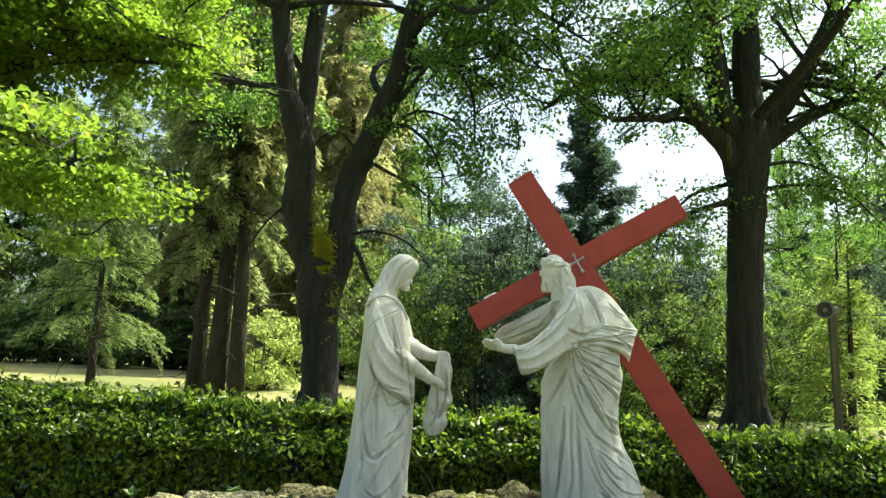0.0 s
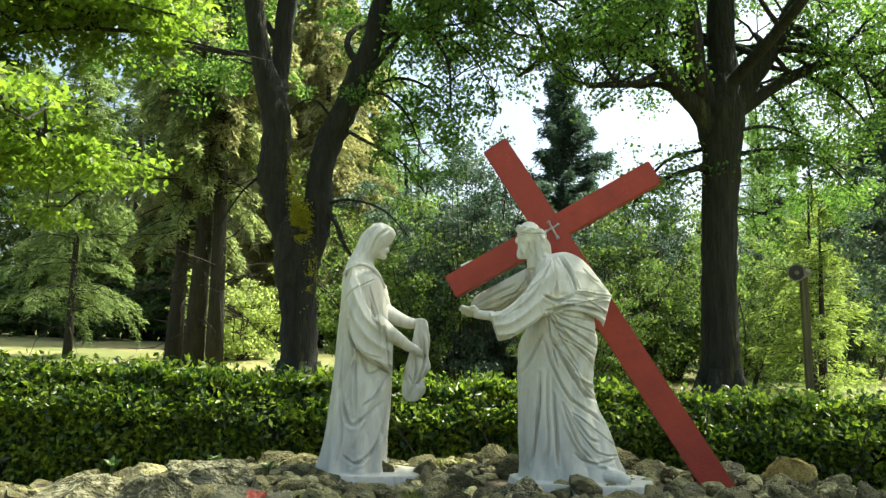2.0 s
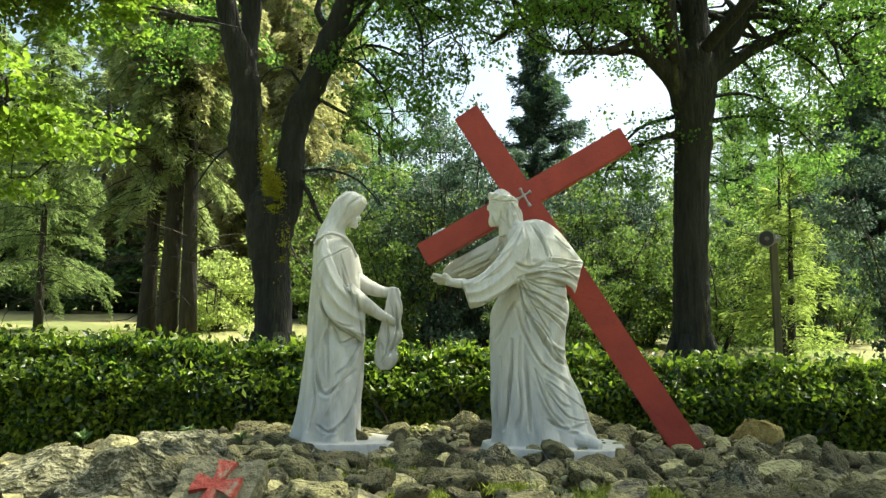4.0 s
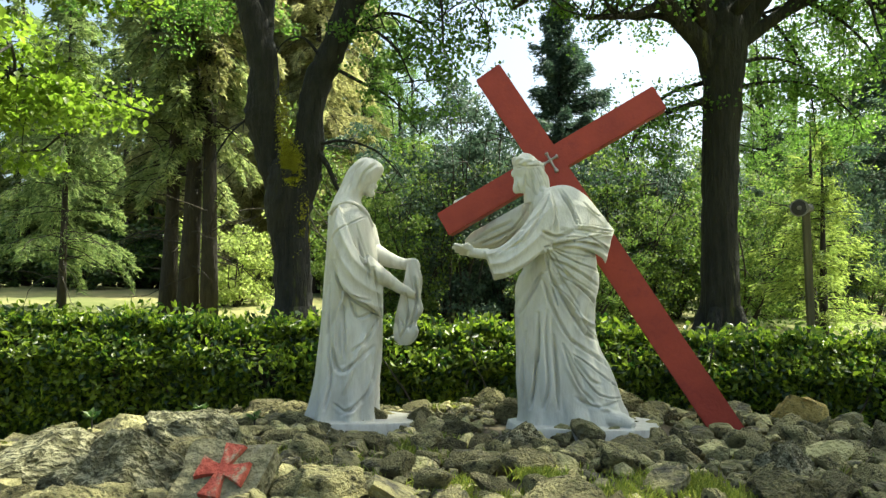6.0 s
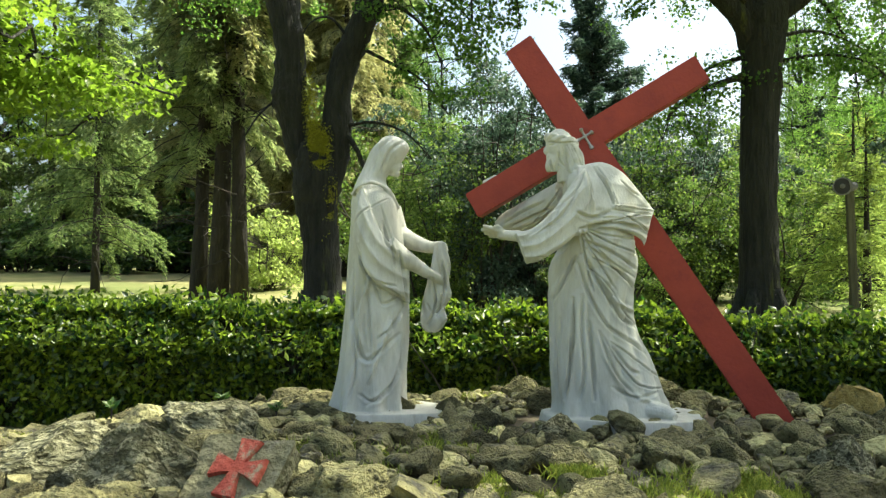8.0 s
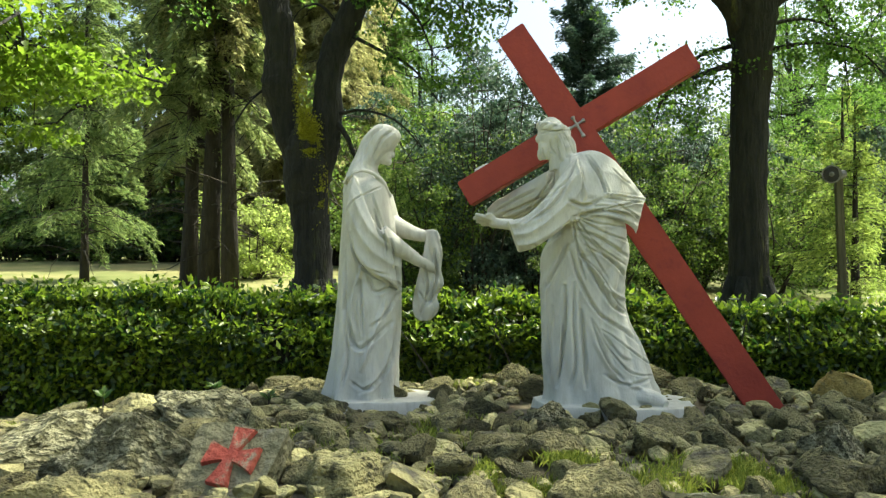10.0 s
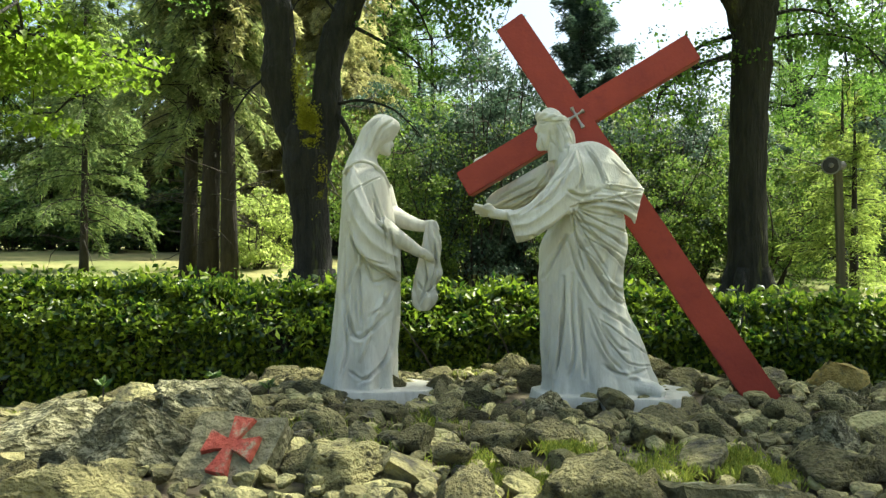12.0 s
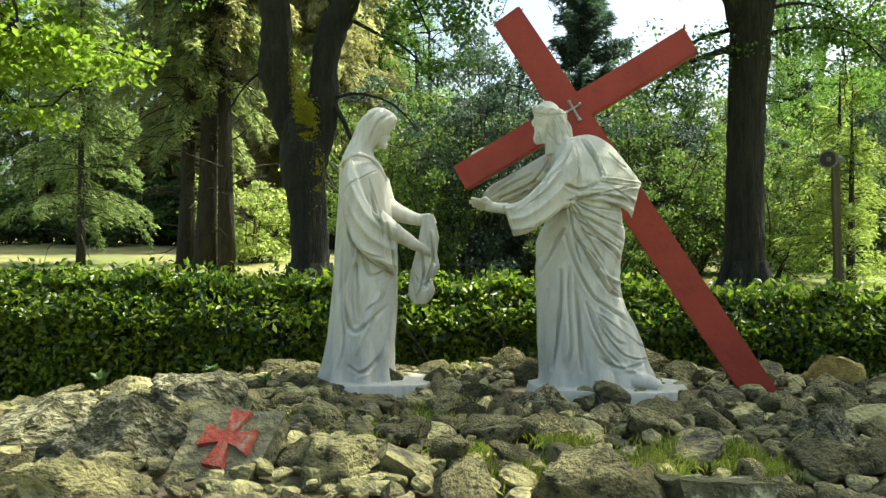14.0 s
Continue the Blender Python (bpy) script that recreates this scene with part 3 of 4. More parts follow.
    drape(v, f, [(-30, 30, 426), (4, 24, 428), (34, 14, 408), (62, 4, 376), (88, -10, 350)], [(-40, 50, 330), (0, 44, 330), (30, 30, 326), (54, 10, 318), (74, -16, 316)], u, 14, 2.5, 2)
    drape(v, f, [(-30, -68, 350), (6, -70, 346), (40, -60, 346), (66, -44, 350), (87, -24, 349)], [(-30, -64, 322), (6, -66, 318), (40, -58, 310), (62, -40, 300), (72, -26, 288)], u, 9, 5, 3)
    # sash knot and ends
    limb(v, f, [(-60, -66, 330, 10), (-50, -70, 316, 12), (-36, -68, 326, 9), (-20, -66, 344, 7)], u, 14, 0.15)
    # bare foot at the hem
    limb(v, f, [(70, -46, 14, 14), (92, -60, 12, 14), (104, -70, 8, 11), (110, -78, 5, 7)], u, 14)
    slab_under(v, f, -92, 176, -92, 70, 24, u, 5)
    SKIRT = [
        (-7, 4, -55, 200, -55, 135, -60, 75, -68, 30),
        (-5, 4, -28, 160, -22, 85, -20, 30),
        (-5, 4, -12, 145, 15, 75, 52, 33),
        (-5, 4, -48, 260, -28, 205, 2, 155, 50, 123, 76, 103),
        (-5, 4.5, -40, 275, -10, 225, 25, 170, 58, 150),
        (-5, 4, -32, 290, 10, 255, 45, 225, 60, 200),
        (-6, 4, -48, 315, 5, 327, 58, 319),
        (-5, 4, -40, 297, 2, 281, 56, 250),
        (-4, 4, 5, 127, 35, 85, 58, 73),
        (-5, 4, -50, 270, -72, 225, -86, 195),
        (-5, 4, -64, 287, -92, 267, -115, 267),
    ]
    HEAD = [
        (-2.5, 1.8, -96, 472, -70, 467, -44, 470),
        (-1.6, 1.6, -64, 466, -55, 447, -47, 424),
        (-1.6, 1.6, -56, 466, -46, 450, -36, 428),
        (-1.6, 1.6, -72, 464, -66, 446, -60, 424),
        (-2.5, 2.4, -76, 452, -74, 438, -66, 426),
        (-1.8, 2.2, -92, 466, -86, 465, -80, 467),
        (-2.5, 1.5, -90, 440, -88, 430, -84, 420),
        (-2.5, 1.4, -66, 492, -54, 490, -46, 482),
        (-2.5, 1.4, -84, 490, -70, 494, -58, 488),
        (-5, 2.4, -6, 138, 18, 97, 55, 56, 108, 45),
        (-4, 2.2, 8, 127, 35, 109, 63, 88, 104, 60),
        (-4, 2.2, -35, 256, 2, 224, 35, 174, 65, 150),
        (-4, 2.2, -23, 269, 22, 244, 63, 203),
        (-3.5, 2.2, -14, 423, 0, 400, 12, 372, 20, 350),
        (3.5, 3.0, -10, 412, 6, 385, 14, 356),
        (-3.5, 2.2, 26, 400, 44, 384, 60, 376),
        (-4, 2.0, -39, 410, -58, 375, -100, 341, -150, 314),
        (4, 2.4, 7, 356, 49, 354, 88, 352),
        (-5, 2.4, 7, 349, 49, 346, 82, 344),
        (-4, 2.2, 26, 341, 65, 322, 74, 316),
    ]
    CLOAK = [
        (-5, 4, -160, 337, -128, 357, -92, 373),
        (-5, 4, -145, 331, -110, 347, -78, 361),
        (-4, 4, 10, 53, 50, 35, 95, 43),
        (-4, 4, -55, 375, -80, 335, -120, 307),
        (-4, 2.4, -38, 318, 0, 306, 62, 300),
        (-4, 2.4, -38, 316, 8, 292, 66, 274),
        (-4, 2.4, -38, 314, 0, 268, 52, 236),
        (-4, 2.4, -42, 312, -14, 262, 18, 214),
        (-4, 2.4, -44, 312, -34, 262, -22, 212),
        (-3, 2.2, -38, 322, 10, 330, 80, 346),
        (-1.5, 2.0, -94, 468, -90, 470, -82, 469),
        (-3, 2.4, -64, 395, -86, 362, -112, 330),
        (-4, 4, -78, 357, -100, 330, -135, 303),
        (-5, 4, -18, 420, 2, 385, 12, 357),
        (-5, 4, -55, 343, -28, 335, 2, 345),
        (-4, 4, -75, 165, -80, 95, -78, 35),
        (-5, 4, -40, 205, -40, 135, -37, 75, -44, 30),
        (-4, 4, -35, 415, -28, 375, -34, 345),
        (4, 5, -20, 245, 20, 195, 60, 175),
        (4, 5, -5, 105, 30, 50, 80, 25),
    ]
    return carve("cross_bearer_statue", v, f, (0.845, 4.78, 0.595), "white stone statue of a robed stooping figure carrying a cross", SKIRT + CLOAK + HEAD, u, 0.0056)


veiled_statue()
cross_bearer_statue()


# ---- the red cross ----
def beam(name, length, width, thick, material, parent, bevel=0.006):
    bm = bmesh.new()
    bmesh.ops.create_cube(bm, size=1)
    bmesh.ops.scale(bm, vec=(length, thick, width), verts=bm.verts)
    bmesh.ops.subdivide_edges(bm, edges=[e for e in bm.edges if abs((e.verts[0].co - e.verts[1].co).x) > 0.01], cuts=14)
    bmesh.ops.bevel(bm, geom=[e for e in bm.edges if e.calc_face_angle(0) > 1], offset=bevel, segments=2, affect="EDGES")
    for v in bm.verts:
        v.co += Vector((0, 0.002, 0.002)) * noise.noise(v.co * 3)
    me = bpy.data.meshes.new(name)
    bm.to_mesh(me)
    bm.free()
    me.materials.append(material)
    return part(name, me, parent)


CROSS_YAW = -12.6
cross = thing("wooden_cross", (0.80, 5.085, 2.23, 0, 0, CROSS_YAW), "tall red painted wooden cross leaning on the rock mound", "cross")
upright = beam("upright", 3.12, 0.19, 0.135, M_RED, cross)
upright.matrix_basis = pose(0.448, 0, -0.693, 0, 56.7, 0)
arm = beam("crossbar", 1.62, 0.17, 0.122, M_RED, cross)
arm.matrix_basis = pose(0.0, 0, 0.0, 0, -30.0, 0)
ev, ef = [], []
for w0 in (0, 90, 180, 270):
    c, s = math.cos(radians(w0)), math.sin(radians(w0))
    ln = 0.085 if w0 == 270 else 0.05
    limb(ev, ef, [(0, 0, 0, 0.009), (c * ln * 0.6, 0, s * ln * 0.6, 0.008), (c * ln, 0, s * ln, 0.014), (c * (ln + 0.008), 0, s * (ln + 0.008), 0.005)], 1.0, 8)
emblem = part("emblem", mesh("emblem", ev, ef, M_SILVER, True), cross, "small ornate silver metal cross")
emblem.matrix_basis = pose(0.01, -0.074, 0.01, 0, -30, 0) @ Matrix.Diagonal((1.0, 1.15, 1.0, 1))


# ---- slab with the red mark ----
slab = thing("stone_slab", (-0.85, 3.24, 0.57, 46, 0, -20), "tilted grey limestone slab bearing a worn red cross", "stone slab")
bm = bmesh.new()
bmesh.ops.create_cube(bm, size=1)
bmesh.ops.scale(bm, vec=(0.39, 0.36, 0.1), verts=bm.verts)
bmesh.ops.subdivide_edges(bm, edges=bm.edges, cuts=7, use_grid_fill=True)
for v in bm.verts:
    v.co += Vector((noise.noise(v.co * 9), noise.noise(v.co * 9 + Vector((5, 0, 0))), 0.6 * noise.noise(v.co * 12 + Vector((0, 7, 0))))) * 0.022
me = bpy.data.meshes.new("slab")
bm.to_mesh(me)
bm.free()
me.materials.append(M_SLAB)
part("slab", me, slab)
bm = bmesh.new()
for w0 in range(4):
    rot = Matrix.Rotation(w0 * math.pi / 2, 4, "Z")
    pts = [(-0.018, 0.0), (0.018, 0.0), (0.03, 0.06), (0.05, 0.115), (-0.05, 0.115), (-0.03, 0.06)]
    lo = [bm.verts.new(rot @ Vector((x, y, 0.0))) for x, y in pts]
    hi = [bm.verts.new(rot @ Vector((x * 0.93, y * 0.97, 0.018 + 0.001 * w0))) for x, y in pts]
    bm.faces.new(hi)
    for i in range(6):
        bm.faces.new((lo[i], lo[(i + 1) % 6], hi[(i + 1) % 6], hi[i]))
me = bpy.data.meshes.new("red_mark")
bm.to_mesh(me)
bm.free()
me.materials.append(M_REDWORN)
mark = part("red_cross", me, slab, "flaking red painted flared cross in relief")
mark.matrix_basis = pose(0.012, 0.03, 0.048, 0, 0, -4) @ Matrix.Diagonal((1.02, 1.12, 1.25, 1))


# stone with faded red strokes at the mound's near rim
bm = bmesh.new()
bmesh.ops.create_cube(bm, size=1)
bmesh.ops.scale(bm, vec=(0.34, 0.2, 0.34), verts=bm.verts)
bmesh.ops.subdivide_edges(bm, edges=bm.edges, cuts=7, use_grid_fill=True)
for v in bm.verts:
    v.co += Vector((noise.noise(v.co * 7), 0.5 * noise.noise(v.co * 8 + Vector((5, 0, 0))), noise.noise(v.co * 9 + Vector((0, 7, 0))))) * 0.03
me = bpy.data.meshes.new("rock")
bm.to_mesh(me)
bm.free()
me.materials.append(M_ROCKLICHEN)
painted = part("rock", me, rock_mound, "dark lichen-covered stone with faded red strokes")
painted.matrix_basis = pose(0.93, 2.72, 0.45, -12, 2, 4)
for dx, dz in ((-0.075, 0.075), (-0.02, 0.08), (0.042, 0.088)):
    sv, sf = [], []
    tube(sv, sf, [(dx, -0.101, dz), (dx + 0.003, -0.102, dz - 0.05), (dx, -0.103, dz - 0.11)], (0.009, 0.011, 0.008), 6)
    part("red_stroke", mesh("red_stroke", sv, sf, M_REDWORN), painted, "faded red painted stroke")


# ---- clipped laurel hedge ----
def hedge_top(x):
    return 1.03 - 0.02 * x + 0.06 * noise.noise((x * 0.9, 0, 5)) + 0.05 * noise.noise((x * 3.1, 0, 9))


def clipped_hedge():
    hedge = thing("hedge", (0, 0, 0), "dense clipped laurel hedge with glossy green leaves", "hedge")
    x0, x1, y0, y1 = -6.6, 6.8, 7.0, 8.1
    # dark sheet behind the leaves, imitating the hedge's shaded inside
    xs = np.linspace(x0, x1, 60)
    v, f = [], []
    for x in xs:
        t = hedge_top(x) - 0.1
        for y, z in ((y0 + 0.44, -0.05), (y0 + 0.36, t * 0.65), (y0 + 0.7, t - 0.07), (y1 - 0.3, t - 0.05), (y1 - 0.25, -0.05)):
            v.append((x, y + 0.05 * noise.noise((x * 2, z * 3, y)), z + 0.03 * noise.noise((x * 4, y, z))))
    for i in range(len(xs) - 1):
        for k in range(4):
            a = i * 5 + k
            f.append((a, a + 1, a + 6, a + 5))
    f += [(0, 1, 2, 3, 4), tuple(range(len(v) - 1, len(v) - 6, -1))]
    part("twig_core", mesh("twig_core", v, f, M_HEDGECORE, True), hedge, "dark sheet standing in for the shaded inner twigs")
    rng = np.random.default_rng(21)
    n1, n2 = 74000, 38000
    x = rng.uniform(x0, x1, n1)
    tops = np.array([hedge_top(a) for a in x])
    z = rng.uniform(0.02, 1.0, n1) * tops
    holes = np.array([noise.noise((a * 2.3, b * 2.6, 1.0)) for a, b in zip(x, z)])
    y = y0 + 0.06 + rng.gamma(1.7, 0.055, n1) + 0.14 * holes + 0.42 * np.clip(z / tops - 0.66, 0, 1) ** 1.3 * 3.0 + 0.2 * np.clip(0.72 - z / tops, 0, 1)
    front = np.stack([x, y, z], 1)[holes + rng.normal(size=n1) * 0.2 > -0.28]
    x = rng.uniform(x0, x1, n2)
    tops = np.array([hedge_top(a) for a in x])
    y = rng.uniform(y0 + 0.3, y1, n2)
    bulge = np.array([noise.noise((a * 4.0, b * 4.0, 2.0)) for a, b in zip(x, y)])
    z = tops + bulge * 0.09 - rng.gamma(1.5, 0.03, n2)
    top = np.stack([x, y, z], 1)
    sprig = rng.random(n2) < 0.06
    top[sprig, 2] += rng.uniform(0.02, 0.14, sprig.sum())
    q1 = leaf_quads(rng, front, 0.078, 0.5, np.array([0, -0.6, -0.15]), 0.8)
    q2 = leaf_quads(rng, top, 0.084, 0.5, np.array([0, -0.15, 0.6]), 0.8)
    part("foliage", quads("foliage", np.vstack([q1, q2]), M_HEDGE), hedge, kind="stuff")
    sv, sf = [], []
    for i in range(40):
        x = rng.uniform(x0, x1)
        tube(sv, sf, twist_line(rng, (x, y0 + rng.uniform(0.2, 0.4), 0), (rng.normal() * 0.25, -0.1, 1), 0.95, 0.12), np.linspace(0.014, 0.004, 8), 5)
    part("woody_growth", mesh("woody_growth", sv, sf, M_TWIG), hedge, "thin woody stems", kind="stuff")


clipped_hedge()


# ---- trees ----
def clump_leaves(rng, tips, per, radius, size, width=0.55, flat=0.3, droop=0.15, level=0.62):
    """Leaves gathered in uneven, gappy clumps round the twig ends."""
    at = []
    for tip in tips:
        r = radius * rng.uniform(0.6, 1.35)
        k = int(per * rng.uniform(0.5, 1.4))
        d = unit(rng.normal(size=(k, 3))) * (rng.random((k, 1)) ** 0.45) * r * np.array([1.0, 1.0, level])
        at.append(tip + d)
    at = np.vstack(at)
    return leaf_quads(rng, at, size, 0.8 * width + 0.28, np.array([0, 0, -droop]), 1.0, flat)


def oak(name, base, trunk, limbs, seed, label, sprout, per, leaf, clump=0.55, leafmat=M_OAK, start=2.0, flat=0.3, level=0.62, hang=(), bare=()):
    """A broadleaf tree: trunk and main limbs by their lines (x, y, z, radius), with boughs, twigs and leaf clumps grown on them."""
    rng = np.random.default_rng(seed)
    tree = thing(name, base, label, "tree")
    v, f = [], []
    line = smooth_line(trunk, 5)
    tube(v, f, line[:, :3], line[:, 3], 16, 0.05, rng)
    for k in range(6):  # root flare
        w = k * 1.05 + rng.uniform(-0.2, 0.2)
        r = trunk[0][3]
        tube(v, f, [(math.cos(w) * r * 0.6, math.sin(w) * r * 0.6, 0.7), (math.cos(w) * r * 0.9, math.sin(w) * r * 0.9, 0.25), (math.cos(w) * r * 1.6, math.sin(w) * r * 1.6, -0.15)], (r * 0.3, r * 0.33, r * 0.2), 8)
    tips = []

    def leafy(t):
        """Open space round the trunk and under the boughs stays free of leaves."""
        if base[1] > 12:
            return not (abs(t[0] - 0.1) < 1.5 and t[2] < 8.4 and t[1] < 0.6) and t[2] > (5.0 if t[0] > 1.3 and base[0] > 0 else 6.2)
        return t[0] < 4.2 and t[2] > (2.95 if t[0] > 2.4 else 2.3) and not (2.0 < t[0] < 3.8 and 3.95 < t[2] < 4.9)

    for pts in limbs:
        line = smooth_line(pts, 5)
        tube(v, f, line[:, :3], line[:, 3], 12, 0.05, rng)
        for i in range(sprout):
            k = int(rng.integers(int(len(line) * 0.25), len(line)))
            p, r = line[k, :3], line[k, 3]
            if p[2] < start:
                continue
            way = unit(rng.normal(size=3) * np.array([1, 1, 0.45]) + np.array([0, 0, 0.25]))
            way[2] = abs(way[2]) + 0.08
            bough = twist_line(rng, p, way, rng.uniform(1.6, 4.2), 0.22, 8, 0.02)
            if not leafy(bough[-1]) or not leafy(bough[5]):
                continue
            tube(v, f, bough, np.linspace(min(r * 0.5, 0.09), 0.015, 9), 6)
            for j in range(5):
                s = bough[int(rng.integers(3, 9))]
                twig = twist_line(rng, s, rng.normal(size=3), rng.uniform(0.5, 1.5), 0.25, 5, 0.04)
                if not leafy(twig[-1]):
                    continue
                tube(v, f, twig, np.linspace(0.015, 0.004, 6), 4)
                tips += [twig[-1], twig[3]]
            tips.append(bough[-1])
    tips = [t for t in tips if leafy(t)]
    for pts in hang:
        line = smooth_line(pts, 5)
        tube(v, f, line[:, :3], line[:, 3], 8, 0.05, rng)
        for i in range(18):
            s = line[int(rng.integers(len(line) * 0.3, len(line))), :3]
            twig = twist_line(rng, s, rng.normal(size=3) * np.array([1, 1, 0.6]), rng.uniform(0.4, 1.0), 0.25, 5, 0.1)
            tube(v, f, twig, np.linspace(0.012, 0.004, 6), 4)
            tips.append(twig[-1])
    for pts in bare:  # leafless dead twigs
        line = smooth_line(pts, 5)
        tube(v, f, line[:, :3], line[:, 3], 6)
        for i in range(5):
            s = line[int(rng.integers(len(line) * 0.3, len(line))), :3]
            tube(v, f, twist_line(rng, s, rng.normal(size=3), rng.uniform(0.3, 0.8), 0.3, 6, 0.06), np.linspace(0.01, 0.003, 7), 4)
    part("trunk", mesh("trunk", v, f, M_BARK, True), tree)
    part("crown", quads("crown", clump_leaves(rng, tips, per, clump, leaf, 0.55, flat, 0.15, level), leafmat), tree, kind="stuff")
    return tree


def gz(x, y):
    return float(ground_z(x, y))


forked_oak = oak("oak_tree", (-2.43, 15.0, gz(0, 15)),
    [(0, 0, -0.2, 0.46), (0.0, 0, 0.5, 0.37), (-0.03, 0, 1.4, 0.345), (-0.09, 0, 2.0, 0.36), (-0.13, 0, 2.45, 0.42), (-0.13, 0, 2.95, 0.44), (-0.1, 0, 3.35, 0.4), (-0.06, 0, 3.75, 0.16)],
    [[(-0.2, 0, 2.5, 0.24), (-0.36, 0, 3.1, 0.27), (-0.5, 0, 3.5, 0.26), (-0.6, 0.0, 4.0, 0.3), (-0.66, 0, 4.3, 0.33), (-0.64, -0.02, 4.7, 0.29), (-0.66, -0.05, 5.3, 0.28), (-0.82, -0.1, 6.0, 0.26), (-1.0, -0.2, 6.6, 0.19), (-1.22, -0.3, 8.2, 0.175), (-1.4, -0.3, 12.0, 0.1), (-1.2, 0, 15.0, 0.03)],
     [(0.0, 0, 2.5, 0.26), (0.16, 0, 3.1, 0.28), (0.22, 0.0, 3.7, 0.28), (0.24, 0.05, 4.4, 0.25), (0.36, 0.1, 5.0, 0.265), (0.58, 0.1, 5.5, 0.25), (0.92, 0.1, 6.4, 0.25), (1.16, 0.0, 7.1, 0.2), (1.34, -0.1, 8.0, 0.19), (1.9, -0.2, 10.5, 0.13), (2.4, -0.3, 14.0, 0.03)],
     [(-0.72, 0.0, 5.4, 0.24), (-0.68, 0.15, 6.3, 0.185), (-0.6, 0.3, 8.2, 0.18), (-0.2, 0.8, 12.0, 0.09), (0.2, 1.4, 15.5, 0.03)],
     [(1.3, 0, 8.0, 0.1), (2.4, -0.4, 8.6, 0.07), (3.6, -0.8, 8.2, 0.05), (4.8, -1.0, 7.4, 0.02)],
     [(1.9, -0.2, 10.5, 0.1), (3.4, 0.2, 10.8, 0.07), (5.0, 0.4, 10.4, 0.02)],
     [(1.2, 0, 7.2, 0.07), (2.0, -0.5, 7.2, 0.05), (2.6, -0.9, 6.4, 0.03), (2.7, -1.1, 5.4, 0.015)],
     [(-1.2, -0.3, 8.2, 0.12), (-1.9, -1.2, 8.2, 0.1), (-3.2, -2.4, 8.2, 0.06), (-4.6, -3.4, 8.6, 0.02)],
     [(1.3, 0.0, 7.8, 0.12), (1.9, -1.0, 8.0, 0.09), (2.6, -2.6, 7.2, 0.05), (3.2, -4.0, 7.0, 0.02)]],
    31, "old forked oak with dark mossy bark and dense green crown", 15, 90, 0.088, 0.48, start=6.0,
    hang=([(0.95, 0.1, 6.0, 0.05), (1.4, -0.2, 5.9, 0.035), (1.9, -0.4, 5.4, 0.02), (2.2, -0.5, 4.7, 0.01)],
          [(1.1, 0, 7.0, 0.06), (2.1, -0.3, 7.2, 0.04), (3.0, -0.5, 6.7, 0.02), (3.5, -0.6, 5.9, 0.01)],
          [(0.7, 0.2, 5.6, 0.05), (1.5, 0.4, 6.4, 0.035), (2.4, 0.5, 6.2, 0.02), (3.0, 0.6, 5.4, 0.01)]),
    bare=([(0.42, -0.1, 3.6, 0.06), (0.62, -0.2, 3.3, 0.05), (0.8, -0.25, 2.9, 0.04), (1.15, -0.3, 2.4, 0.015)],
          [(0.45, -0.1, 3.75, 0.035), (0.9, -0.2, 3.8, 0.025), (1.5, -0.3, 3.6, 0.018), (2.0, -0.4, 3.1, 0.01)],
          [(0.7, 0, 5.2, 0.04), (1.2, -0.2, 4.9, 0.03), (1.8, -0.3, 4.55, 0.02), (2.3, -0.4, 3.9, 0.01)],
          [(-0.85, 0, 4.3, 0.03), (-1.2, -0.2, 3.9, 0.022), (-1.6, -0.3, 3.2, 0.012)],
          [(0.5, 0, 5.3, 0.035), (0.1, -0.1, 5.75, 0.025), (-0.3, -0.15, 5.6, 0.015), (-0.5, -0.2, 5.0, 0.008)]))
